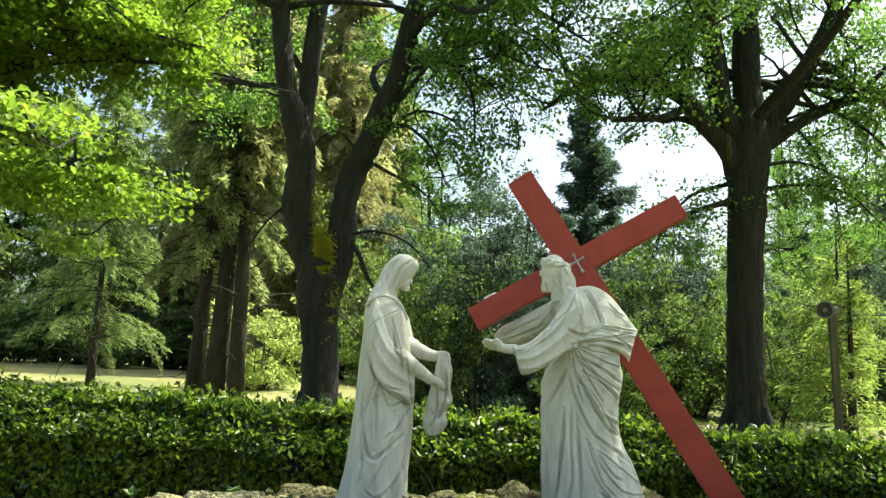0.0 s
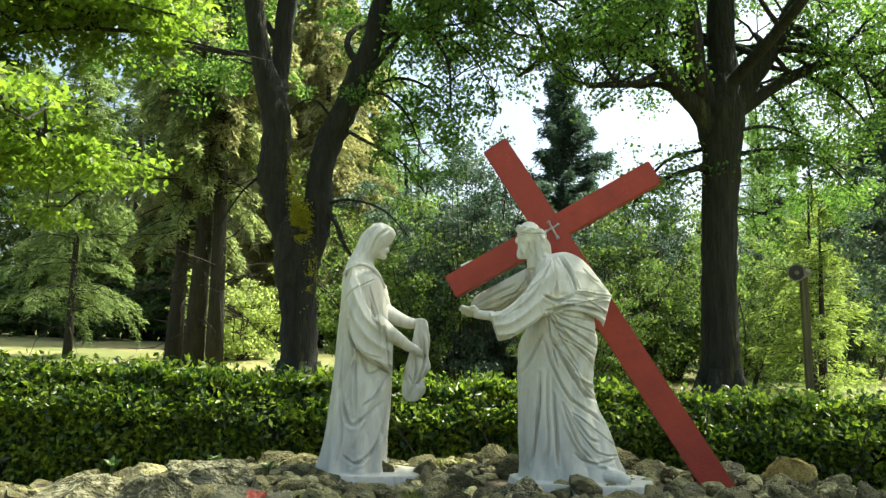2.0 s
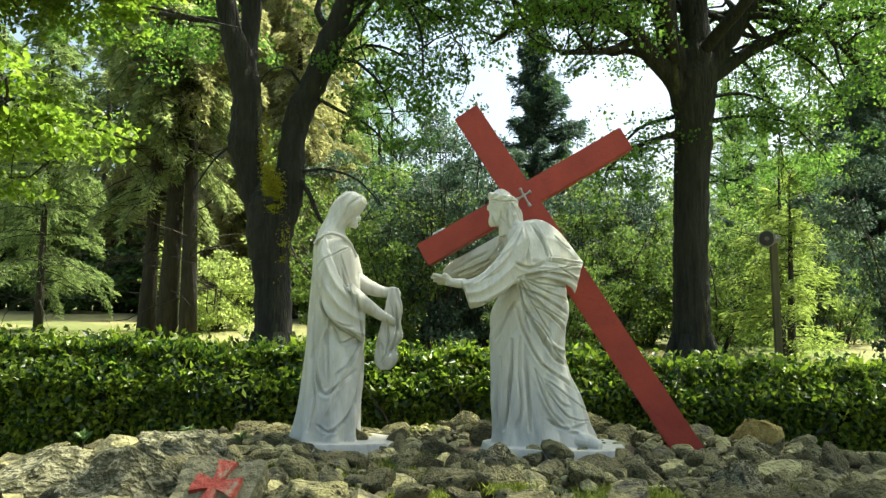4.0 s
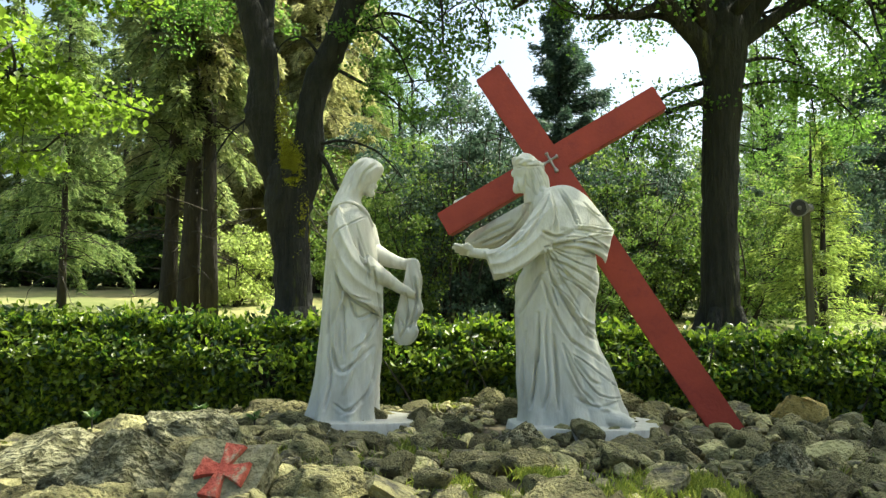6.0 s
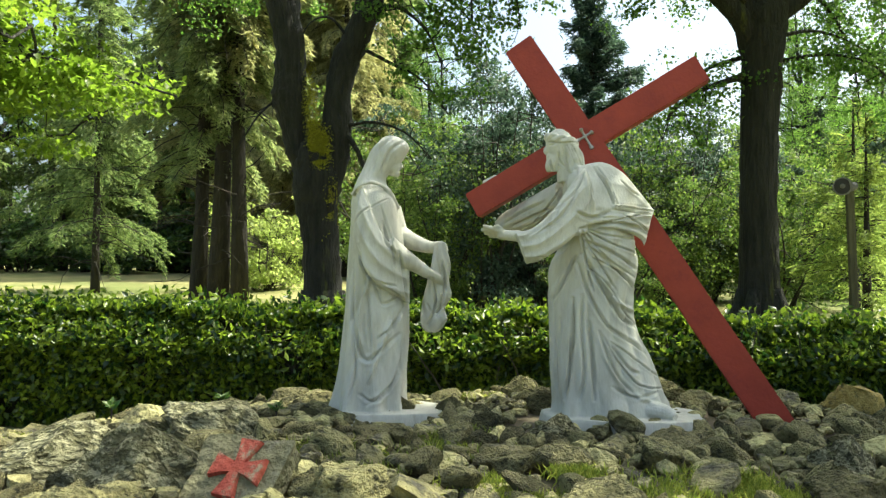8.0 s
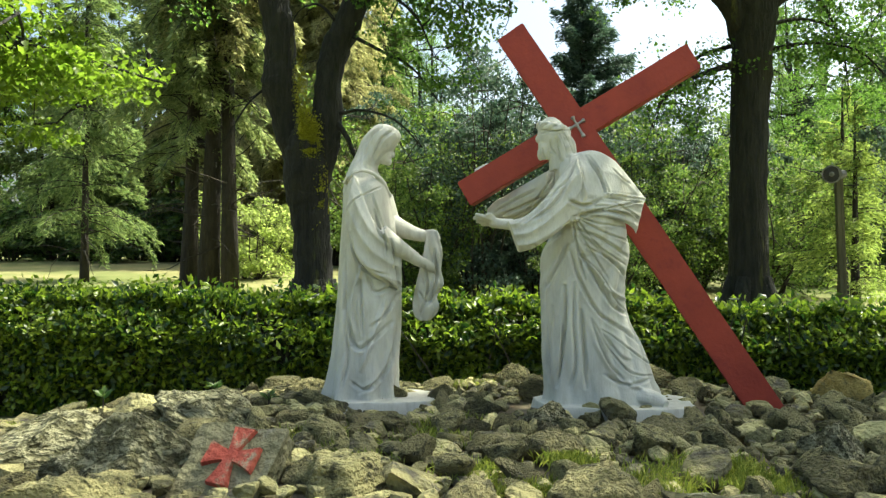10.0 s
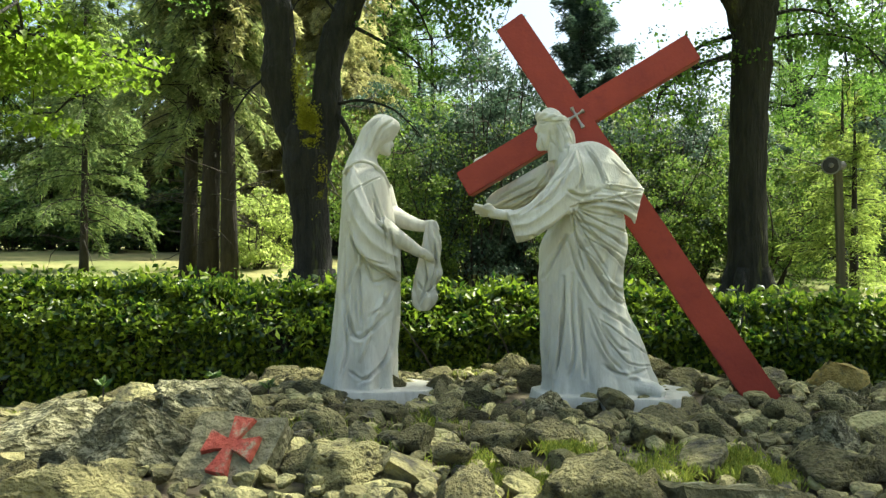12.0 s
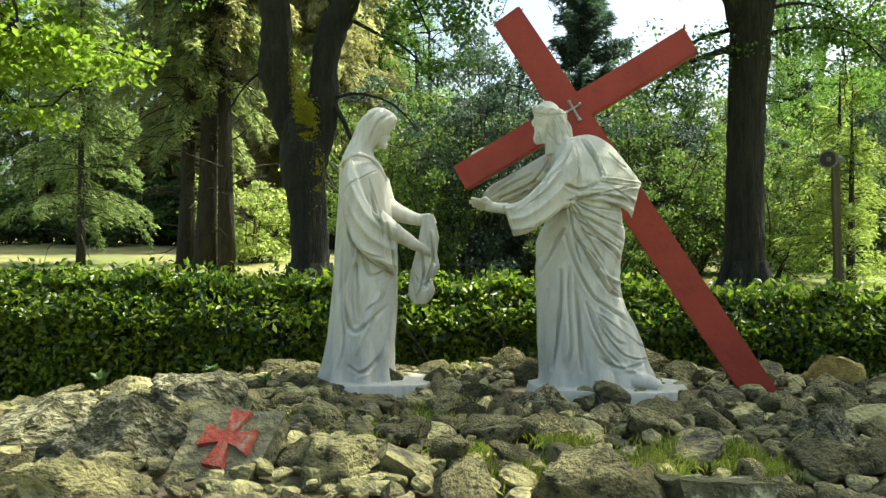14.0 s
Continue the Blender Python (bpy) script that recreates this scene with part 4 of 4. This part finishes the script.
wide_oak = oak("oak_tree", (6.0, 16.2, gz(0, 16)),
    [(0, 0, -0.2, 0.5), (0, 0, 0.8, 0.39), (-0.02, 0, 2.5, 0.36), (0.02, 0, 4.2, 0.37), (0.08, 0, 5.4, 0.41), (0.12, 0, 6.2, 0.44), (0.12, 0, 6.8, 0.3), (0.12, 0, 7.2, 0.08)],
    [[(-0.02, 0, 5.0, 0.25), (-0.15, 0, 6.0, 0.31), (-0.45, 0, 7.0, 0.26), (-0.65, -0.1, 8.3, 0.23), (-0.9, 0, 10.5, 0.17), (-1.1, 0.2, 13.0, 0.1), (-1.2, 0.3, 16.0, 0.03)],
     [(0.1, 0, 5.6, 0.3), (0.15, 0.1, 7.2, 0.31), (0.15, 0.2, 9.2, 0.26), (0.3, 0.4, 12.5, 0.13), (0.4, 0.6, 16.0, 0.03)],
     [(0.1, 0, 5.2, 0.22), (0.3, 0, 6.1, 0.27), (0.65, 0, 6.8, 0.23), (1.1, -0.1, 7.5, 0.2), (1.9, -0.2, 9.2, 0.15), (2.6, -0.3, 12.0, 0.06), (2.9, -0.2, 14.0, 0.03)],
     [(0, 0, 4.9, 0.16), (-0.3, -0.1, 5.9, 0.22), (-0.9, -0.3, 6.5, 0.19), (-1.5, -0.6, 7.0, 0.17), (-2.5, -0.8, 7.25, 0.13), (-3.5, -1.1, 7.0, 0.08), (-4.4, -1.4, 6.3, 0.03)],
     [(-1.3, -0.5, 6.8, 0.1), (-2.0, -0.9, 6.4, 0.07), (-3.0, -1.2, 6.2, 0.03)],
     [(0.1, 0, 5.9, 0.16), (1.5, -0.2, 6.9, 0.12), (2.8, -0.6, 7.3, 0.08), (4.2, -1.0, 7.3, 0.03)],
     [(1.3, -0.1, 7.7, 0.08), (2.4, -0.4, 7.3, 0.06), (3.2, -0.7, 6.4, 0.04), (3.6, -0.9, 5.4, 0.02)],
     [(0.15, 0, 6.6, 0.15), (0.8, -2.0, 7.6, 0.1), (1.2, -4.2, 8.6, 0.06), (1.4, -6.0, 9.0, 0.02)],
     [(-0.4, -0.2, 6.4, 0.13), (-1.4, -2.2, 8.0, 0.09), (-2.4, -4.4, 8.6, 0.05), (-3.0, -6.0, 8.4, 0.02)]],
    47, "tall old oak with dark trunk and spreading boughs", 15, 70, 0.088, 0.47, start=5.4,
    hang=([(-0.1, 0, 5.0, 0.08), (-0.7, -0.2, 4.8, 0.06), (-1.4, -0.5, 4.5, 0.04), (-2.0, -0.8, 4.0, 0.02)],
          [(0.2, 0, 5.2, 0.05), (1.1, -0.3, 5.3, 0.03), (1.9, -0.5, 5.1, 0.022), (2.5, -0.6, 4.5, 0.01)],
          [(0.2, 0, 5.7, 0.05), (1.3, 0.5, 6.0, 0.035), (2.3, 0.8, 5.8, 0.022), (3.2, 0.9, 5.2, 0.01)],
          [(1.0, 0, 7.2, 0.06), (2.0, -0.3, 6.8, 0.04), (2.8, -0.5, 6.0, 0.025), (3.2, -0.6, 5.0, 0.01)],
          [(0.9, 0.2, 6.9, 0.05), (1.5, 0.4, 6.5, 0.035), (2.0, 0.4, 5.6, 0.022), (2.2, 0.4, 4.4, 0.01)],
          [(-0.2, 0.3, 5.4, 0.05), (-0.9, 0.6, 5.2, 0.035), (-1.4, 0.8, 4.6, 0.022), (-1.7, 0.8, 3.8, 0.01)]))
# unseen oak added beside the view to cast dappled shade on rocks and statues
copy_thing(wide_oak, pose(7.9, 6.2, 0, 0, 0, 336) @ Matrix.Diagonal((0.95, 0.95, 0.89, 1)))
# moss cushions on the forked oak
mrng = np.random.default_rng(14)
mp = []
for wx, wz, dx, dz, k in ((-0.02, 3.3, 0.08, 0.16, 4200), (-0.14, 3.55, 0.05, 0.2, 1300), (0.2, 2.1, 0.06, 0.3, 700), (-0.25, 4.2, 0.05, 0.3, 900)):
    x, z = wx + mrng.normal(size=k) * dx, wz + mrng.normal(size=k) * dz
    x = np.clip(x, -0.5, 0.27)
    mid = np.where(z > 3.8, -0.5, -0.1)
    wide = np.where(z > 3.8, 0.09, np.where(z > 2.3, 0.185, 0.125))
    mp.append(np.stack([x, -np.sqrt(np.clip(wide - (x - mid) ** 2, 0.004, 1)) - 0.005, z], 1))
part("moss", quads("moss", leaf_quads(mrng, np.vstack(mp), 0.036, 0.6, np.array([0, -0.4, -0.5]), 0.7), M_MOSS), forked_oak, "bright yellow-green moss cushions", kind="stuff")
# maple whose low boughs reach in from beside the path
oak("maple_tree", (-7.6, 9.6, gz(0, 9.6)),
    [(0, 0, -0.2, 0.4), (0, 0, 1.0, 0.3), (0.1, 0, 3.0, 0.28)],
    [[(0.1, 0, 2.8, 0.25), (0.4, 0.2, 6.0, 0.18), (0.6, 0.4, 9.0, 0.1), (0.5, 0.5, 12.0, 0.03)],
     [(0.1, 0, 2.9, 0.1), (1.6, -0.5, 3.6, 0.05), (3.2, -0.8, 3.6, 0.025), (4.6, -0.9, 3.2, 0.01)],
     [(0.2, 0, 4.2, 0.1), (1.8, -0.2, 5.0, 0.05), (3.6, -0.1, 5.2, 0.025), (5.4, 0.3, 5.0, 0.01)],
     [(0.2, 0, 3.5, 0.1), (1.2, -1.5, 4.6, 0.07), (2.6, -2.2, 4.9, 0.015)]],
    53, "maple with bright sunlit low leaf sprays", 24, 150, 0.09, 0.55, leafmat=M_MAPLE, start=2.6, flat=0.7, level=0.22,
    hang=([(1.6, -0.5, 3.6, 0.05), (2.6, -0.7, 3.6, 0.03), (3.4, -0.85, 3.5, 0.02), (4.0, -0.9, 3.4, 0.01)],
          [(1.8, -0.2, 5.2, 0.03), (2.8, -0.3, 5.6, 0.02), (3.9, -0.3, 5.6, 0.01)]))


def fir(name, base, height, r, reach, seed, label, bare=0.25, needles=M_NEEDLE, sag=0.07, density=1.0, spray=0.3, bark=M_FIRBARK, lean=(0, 0), dead=0):
    """A conifer: straight trunk, whorls of drooping branches with needle sprays; dead: bare lower twigs."""
    rng = np.random.default_rng(seed)
    tree = thing(name, base, label, "tree")
    v, f, at, axes = [], [], [], []
    hs = np.linspace(0, 1, 9)
    tube(v, f, [(lean[0] * h, lean[1] * h, h * height - 0.2 * (h == 0)) for h in hs], [r * (1.25 if h == 0 else 1) * (1 - 0.93 * h) for h in hs], 12, 0.04, rng)
    n = int(height * 7 * density)
    for i in range(n):
        h = bare + (1 - bare) * rng.random() ** 0.9
        w = rng.uniform(0, 2 * math.pi)
        ln = reach * (1.08 - h) * rng.uniform(0.65, 1.15) * min(1.0, 0.5 + 3 * (h - bare + 0.05))
        d = (math.cos(w), math.sin(w), 0.15 + 0.5 * (h > 0.8))
        line = twist_line(rng, (lean[0] * h, lean[1] * h, h * height), d, ln, 0.08, 8, sag)
        tube(v, f, line, np.linspace(0.035 * r / 0.22, 0.006, 9), 5)
        k = int(ln * 85 * density)
        if k < 1:
            continue
        s = rng.random(k) ** 0.7 * 7.99
        lo = s.astype(int)
        p = line[lo] + (line[lo + 1] - line[lo]) * (s - lo)[:, None]
        out = unit(line[-1] - line[0])
        side = np.cross(out, (0, 0, 1.0))
        spread = rng.uniform(-1, 1, k)[:, None] * (0.12 + 0.22 * ln * (1 - s / 8))[:, None]
        at.append(p + side * spread + np.array([0, 0, -1.0]) * np.abs(rng.normal(size=(k, 1))) * 0.18)
        axes.append(out * 0.7 + side * np.sign(spread) * 0.7 + np.array([0, 0, -0.35]))
    for i in range(dead):
        h = rng.uniform(0.06, bare + 0.1)
        w = rng.uniform(0, 2 * math.pi)
        tube(v, f, twist_line(rng, (lean[0] * h, lean[1] * h, h * height), (math.cos(w), math.sin(w), 0.1), reach * rng.uniform(0.3, 0.8), 0.16, 7, 0.06), np.linspace(0.022, 0.004, 8), 4)
    part("trunk", mesh("trunk", v, f, bark, True), tree)
    part("crown", quads("crown", leaf_quads(rng, np.vstack(at), spray * 0.8, 0.13, np.vstack(axes), 0.45, 0.5), needles), tree, kind="stuff")
    return tree


def bush(name, base, height, width, seed, label, n, leaf, leafmat, category="bush", stems=14, narrow=1.0, group=""):
    """A leafy shrub: many stems, with leaf clumps along their upper parts."""
    rng = np.random.default_rng(seed)
    shrub = thing(name, base, label, category, group)
    v, f, tips = [], [], []
    for i in range(stems):
        w, o = rng.uniform(0, 6.28), rng.random() ** 0.6
        way = (math.cos(w) * o * width / height * narrow, math.sin(w) * o * width / height * narrow, 1.0)
        line = twist_line(rng, (math.cos(w) * width * 0.12, math.sin(w) * width * 0.12, -0.1), way, height * rng.uniform(0.65, 1.05), 0.1, 9)
        tube(v, f, line, np.linspace(0.035, 0.006, 10), 5)
        for j in range(9):
            s = line[int(rng.integers(1, 10))]
            out = unit(rng.normal(size=3) * np.array([1, 1, 0.5])) * width * rng.uniform(0.1, 0.42)
            tips.append(s + out)
            tube(v, f, [s, s + out * 0.6, s + out], (0.012, 0.008, 0.003), 4)
    tips = [t for t in tips if t[2] > 0.15]
    part("twig_tangle", mesh("twig_tangle", v, f, M_TWIG, True), shrub, "thin crooked twigs", kind="stuff")
    part("crown", quads("crown", clump_leaves(rng, tips, n / len(tips), width * 0.15, leaf), leafmat), shrub, kind="stuff")
    return shrub


# dark fir group beyond the lawn's near edge
def at(x, y):
    return (x, y, gz(x, y))


fir("fir_tree", at(-5.35, 20.2), 19, 0.2, 3.4, 61, "tall dark fir with drooping brownish lower boughs", 0.33, M_DRYNEEDLE, 0.12, 1.3, dead=40, lean=(-0.3, 0))
fir("fir_tree", at(-5.95, 20.4), 21, 0.25, 3.4, 62, "tall dark fir with drooping brownish lower boughs", 0.26, M_NEEDLE, 0.12, 1.6, dead=40, lean=(0.5, 0.1))
fir("fir_tree", at(-6.6, 20.9), 18, 0.2, 3.6, 63, "tall dark fir with drooping brownish lower boughs", 0.2, M_NEEDLE, 0.13, 1.6, dead=40, lean=(0.4, 0))
fir("fir_tree", at(-10.65, 24.0), 10, 0.12, 3.2, 69, "fir with low pale drooping boughs", 0.12, M_FARNEEDLE, 0.12, 1.3, 0.26, dead=16)
fir("larch_tree", at(-7.7, 35.0), 24, 0.22, 5.4, 64, "sunlit larch with pale brown hanging boughs", 0.1, M_DRYNEEDLE, 0.14, 1.7, 0.36)
fir("larch_tree", at(-4.6, 34.0), 24, 0.2, 5.0, 70, "sunlit larch with pale brown hanging boughs", 0.1, M_DRYNEEDLE, 0.14, 1.7, 0.36)
fir("larch_tree", at(-10.6, 36.5), 22, 0.2, 5.0, 65, "sunlit larch with pale brown hanging boughs", 0.1, M_DRYNEEDLE, 0.13, 1.3, 0.36)
far_fir = fir("fir_tree", at(-15.9, 36.0), 17, 0.2, 3.8, 66, "slender far fir at the edge of the wood", 0.1, M_FARNEEDLE, 0.09, 0.48, 0.6)
spruce = fir("spruce_tree", at(8.6, 17.2), 4.4, 0.1, 1.7, 67, "young light-green spruce beside the post", 0.04, M_SPRUCE, 0.02, 1.6, 0.2)
centre_fir = fir("fir_tree", at(4.1, 24.7), 10.4, 0.18, 3.3, 68, "dark slender conifer against the bright sky", 0.06, M_DARKBUSH, 0.0, 2.2, 0.3)

# shrubs behind the statues
dark_shrub = bush("juniper_bush", at(0.75, 18.6), 6.2, 2.2, 71, "tall dark juniper bush behind the hedge, tinted blue for haze", 15000, 0.092, M_DARKBUSH, stems=15, narrow=0.5)
green_bush = bush("hazel_bush", at(-0.5, 19.0), 4.2, 2.6, 72, "mid-green hazel bush, leaf colour lightened to look sunlit", 19000, 0.07, M_HAZEL)
bush("elder_bush", at(-6.0, 25.5), 2.8, 2.4, 76, "yellow-green elder bush, leaf colour lightened to look sunlit", 9000, 0.1, M_ELDER)
far_bush = bush("hazel_bush", at(-11.5, 37.0), 4.0, 2.8, 75, "far mid-green bush at the edge of the wood", 2700, 0.25, M_BUSH)
for ob, group in ((far_bush, "bushes at the edge of the wood"), (green_bush, "hazel bushes round the lawn"), (dark_shrub, "juniper bushes behind the hedge"), (spruce, "young spruces beside the post"), (far_fir, "firs at the edge of the wood"), (centre_fir, "slender dark conifers"), (wide_oak, "oaks round the place")):
    tagged(ob, group=group)
for x, y, s, w in ((4.6, 20.5, 1.1, 0.7), (6.6, 22.0, 1.15, 2.0), (8.1, 20.5, 1.0, 3.1), (2.6, 23.0, 1.25, 4.0), (10.5, 23.5, 1.2, 5.0), (3.4, 17.8, 0.75, 1.4), (-1.3, 31.0, 1.2, 0.4), (-0.9, 21.5, 1.25, 2.2), (-2.6, 33.5, 2.0, 3.3), (13.4, 23.8, 0.85, 2.6)):
    copy_thing(green_bush, pose(*at(x, y), 0, 0, w * 57) @ Matrix.Diagonal((s, s, s, 1)))
for x, y, s, w in ((2.0, 19.4, 0.85, 0.9), (5.1, 22.0, 0.9, 1.5), (6.9, 22.5, 0.8, 2.6), (1.5, 22.0, 1.1, 2.0), (5.5, 25.0, 0.9, 3.0), (5.6, 21.2, 0.92, 4.1), (9.5, 14.2, 0.86, 5.2), (12.3, 23.5, 0.75, 1.1)):
    copy_thing(dark_shrub, pose(*at(x, y), 0, 0, w * 57) @ Matrix.Diagonal((s, s, s, 1)))
for x, y, s, w in ((9.6, 19.8, 1.2, 1.0),):
    copy_thing(spruce, pose(*at(x, y), 0, 0, w * 57) @ Matrix.Diagonal((s, s, s, 1)))
for x, y, s, w in ((20.0, 34.0, 1.25, 1.0), (18.5, 30.0, 1.2, 2.0), (12.6, 28.5, 0.6, 3.0), (15.6, 31.0, 0.68, 4.0), (10.4, 30.0, 0.55, 5.0)):
    copy_thing(centre_fir, pose(*at(x, y), 0, 0, w * 57) @ Matrix.Diagonal((s, s, s, 1)))

# edge of the wood, all round the lawn
wrng = np.random.default_rng(91)
for i in range(48):
    x = wrng.uniform(-38, 36)
    y = wrng.uniform(39, 56)
    s = wrng.uniform(0.75, 1.25)
    if -0.06 < x / y < 0.36:
        y, s = y + 8, s * 0.5
    elif x / y > 0.36:
        s *= 0.7
    copy_thing(far_fir, pose(*at(x, y), 0, 0, wrng.uniform(0, 360)) @ Matrix.Diagonal((s, s, s, 1)))
for x, y, s, w in ((-24, 40, 1.0, 200), (-0.8, 33, 0.58, 120), (12.8, 29.5, 0.62, 40)):
    copy_thing(wide_oak, pose(*at(x, y), 0, 0, w) @ Matrix.Diagonal((s, s, s, 1)))
for i in range(36):
    x = -40 + i * 2.3 + wrng.uniform(-0.8, 0.8)
    y = wrng.uniform(34.5, 38) if x < -7 else wrng.uniform(39, 50)
    s = wrng.uniform(0.6, 1.1)
    copy_thing(far_bush, pose(*at(x, y), 0, 0, wrng.uniform(0, 360)) @ Matrix.Diagonal((s * 1.2, s * 1.2, s * 0.8, 1)))
for x, y, s in ((-22, 35, 0.9), (-25, 38, 1.1), (-28, 37, 1.0), (-31, 41, 1.2), (-20.5, 41, 1.1), (-26, 44, 1.2), (-17.6, 38.5, 0.9), (-12.8, 38, 0.85)):
    copy_thing(far_fir, pose(*at(x, y), 0, 0, x * 40) @ Matrix.Diagonal((s, s, s, 1)))
for i in range(26):
    x, y, s = -36 + i * 1.35 + wrng.uniform(-0.8, 0.8), wrng.uniform(44, 54), wrng.uniform(0.9, 1.35)
    if x / y < -0.36:
        s *= 0.62
    copy_thing(far_fir, pose(*at(x, y), 0, 0, wrng.uniform(0, 360)) @ Matrix.Diagonal((s * 1.15, s * 1.15, s, 1)))
for i in range(20):
    x, s = -62 + i * 6.0, wrng.uniform(1.7, 2.4)
    copy_thing(far_bush, pose(*at(x, wrng.uniform(56, 64)), 0, 0, wrng.uniform(0, 360)) @ Matrix.Diagonal((s * 1.2, s * 1.2, s * 0.8, 1)))
for i in range(8):  # behind the path
    x, y, s = wrng.uniform(-30, 30), -wrng.uniform(22, 34), wrng.uniform(0.7, 1.0)
    copy_thing(far_fir, pose(*at(x, y), 0, 0, wrng.uniform(0, 360)) @ Matrix.Diagonal((s, s, s, 1)))


# ---- loudspeaker post ----
post = thing("loudspeaker_post", (7.22, 14.85, gz(0, 14.85), 0, -2.0, 0), "leaning weathered post with a grey horn loudspeaker on top", "post")
ptop = 3.02 - gz(0, 14.85)
for dx, w, nm in ((-0.035, 0.075, "post_half"), (0.045, 0.06, "post_half")):
    bm = bmesh.new()
    bmesh.ops.create_cube(bm, size=1)
    bmesh.ops.scale(bm, vec=(w, 0.09, ptop + 0.2), verts=bm.verts)
    bmesh.ops.translate(bm, vec=(dx, 0.03 * (dx > 0), (ptop - 0.2) / 2), verts=bm.verts)
    bmesh.ops.bevel(bm, geom=bm.edges[:], offset=0.008, segments=2, affect="EDGES")
    me = bpy.data.meshes.new(nm)
    bm.to_mesh(me)
    bm.free()
    me.materials.append(M_POST)
    part(nm, me, post)
hv, hf = [], []
tube(hv, hf, [(-0.02, -0.02, ptop - 0.02), (-0.1, -0.06, ptop - 0.03), (-0.16, -0.1, ptop - 0.04), (-0.22, -0.2, ptop - 0.05)], (0.07, 0.07, 0.1, 0.165), 24)
horn = part("horn", mesh("horn", hv, hf, M_HORN, False), post, "grey metal horn")
# flat black disc on the closed mouth imitates the horn's shaded hollow
hv, hf = [], []
tube(hv, hf, [(-0.221, -0.202, ptop - 0.05), (-0.224, -0.208, ptop - 0.0505)], (0.14, 0.13), 24)
throat = part("throat", mesh("throat", hv, hf, M_HORNIN), horn, "black disc standing in for the shaded horn hollow")
hv, hf = [], []
tube(hv, hf, [(-0.224, -0.208, ptop - 0.05), (-0.24, -0.24, ptop - 0.052)], (0.045, 0.03), 14)
part("driver", mesh("driver", hv, hf, M_HORN), horn)
hv, hf = [], []
tube(hv, hf, [(-0.02, 0, ptop - 0.06), (0.12, 0.04, ptop - 0.03)], (0.09, 0.075), 10)
part("housing", mesh("housing", hv, hf, M_HORN), post)


# ---- grass and weeds on the mound ----
def grass_patch(name, patches, seed, label):
    rng = np.random.default_rng(seed)
    pts, axes = [], []
    for x, y, r, k, h in patches:
        a = rng.normal(size=(k, 2)) * r * 0.5
        z = np.array([mound_z(x + p, y + q) for p, q in a])
        pts.append(np.stack([x + a[:, 0], y + a[:, 1], z + h * 0.35], 1))
    at_ = np.vstack(pts)
    v = leaf_quads(rng, at_, 0.05, 0.09, np.array([0, 0, 1.3]), 0.65)
    return tagged(new(name, quads(name, v, M_GRASS)), label, "grass", kind="stuff")


grass_patch("grass", [(1.12, 3.32, 0.16, 1300, 0.04), (1.2, 3.1, 0.14, 800, 0.04), (0.5, 3.4, 0.1, 600, 0.05), (0.85, 3.15, 0.3, 500, 0.03), (0.1, 3.25, 0.16, 350, 0.06), (-0.05, 3.9, 0.2, 260, 0.05), (-0.6, 3.9, 0.25, 220, 0.05), (0.15, 5.6, 0.2, 120, 0.06), (-2.9, 4.2, 0.3, 300, 0.05), (-2.5, 4.7, 0.2, 200, 0.04), (0.0, 4.3, 0.25, 260, 0.04), (-0.3, 3.6, 0.2, 260, 0.04), (1.9, 3.9, 0.3, 300, 0.03), (2.3, 3.4, 0.3, 300, 0.03), (0.3, 3.0, 0.15, 500, 0.03), (0.75, 3.05, 0.2, 260, 0.06)], 8, "sunlit tufts of short grass between the rocks")


def weed(name, x, y, z, size, k, seed, label):
    rng = np.random.default_rng(seed)
    plant = thing(name, (x, y, z), label, "plant")
    w = np.linspace(0, 6.28, k, endpoint=False) + rng.uniform(0, 0.5, k)
    ax = np.stack([np.cos(w), np.sin(w), rng.uniform(0.3, 1.0, k)], 1)
    p = ax * size * 0.45
    part("leaf_rosette", quads("leaf_rosette", leaf_quads(rng, p, size, 0.45, ax * 2, 0.3, 0.6), M_BUSH), plant, kind="stuff")
    v, f = [], []
    tube(v, f, [(0, 0, -0.12), (0, 0, 0), (0, 0, size * 0.5)], (0.006, 0.005, 0.003), 5)
    part("stem", mesh("stem", v, f, M_TWIG), plant)


weed("weed", -2.1, 5.0, 0.56, 0.075, 12, 3, "small bright-green weed among the rocks")
weed("weed", -1.5, 5.3, 0.56, 0.07, 18, 4, "small grey-green weed among the rocks")
weed("weed", -1.0, 4.6, 0.62, 0.07, 12, 6, "small grey-green weed among the rocks")
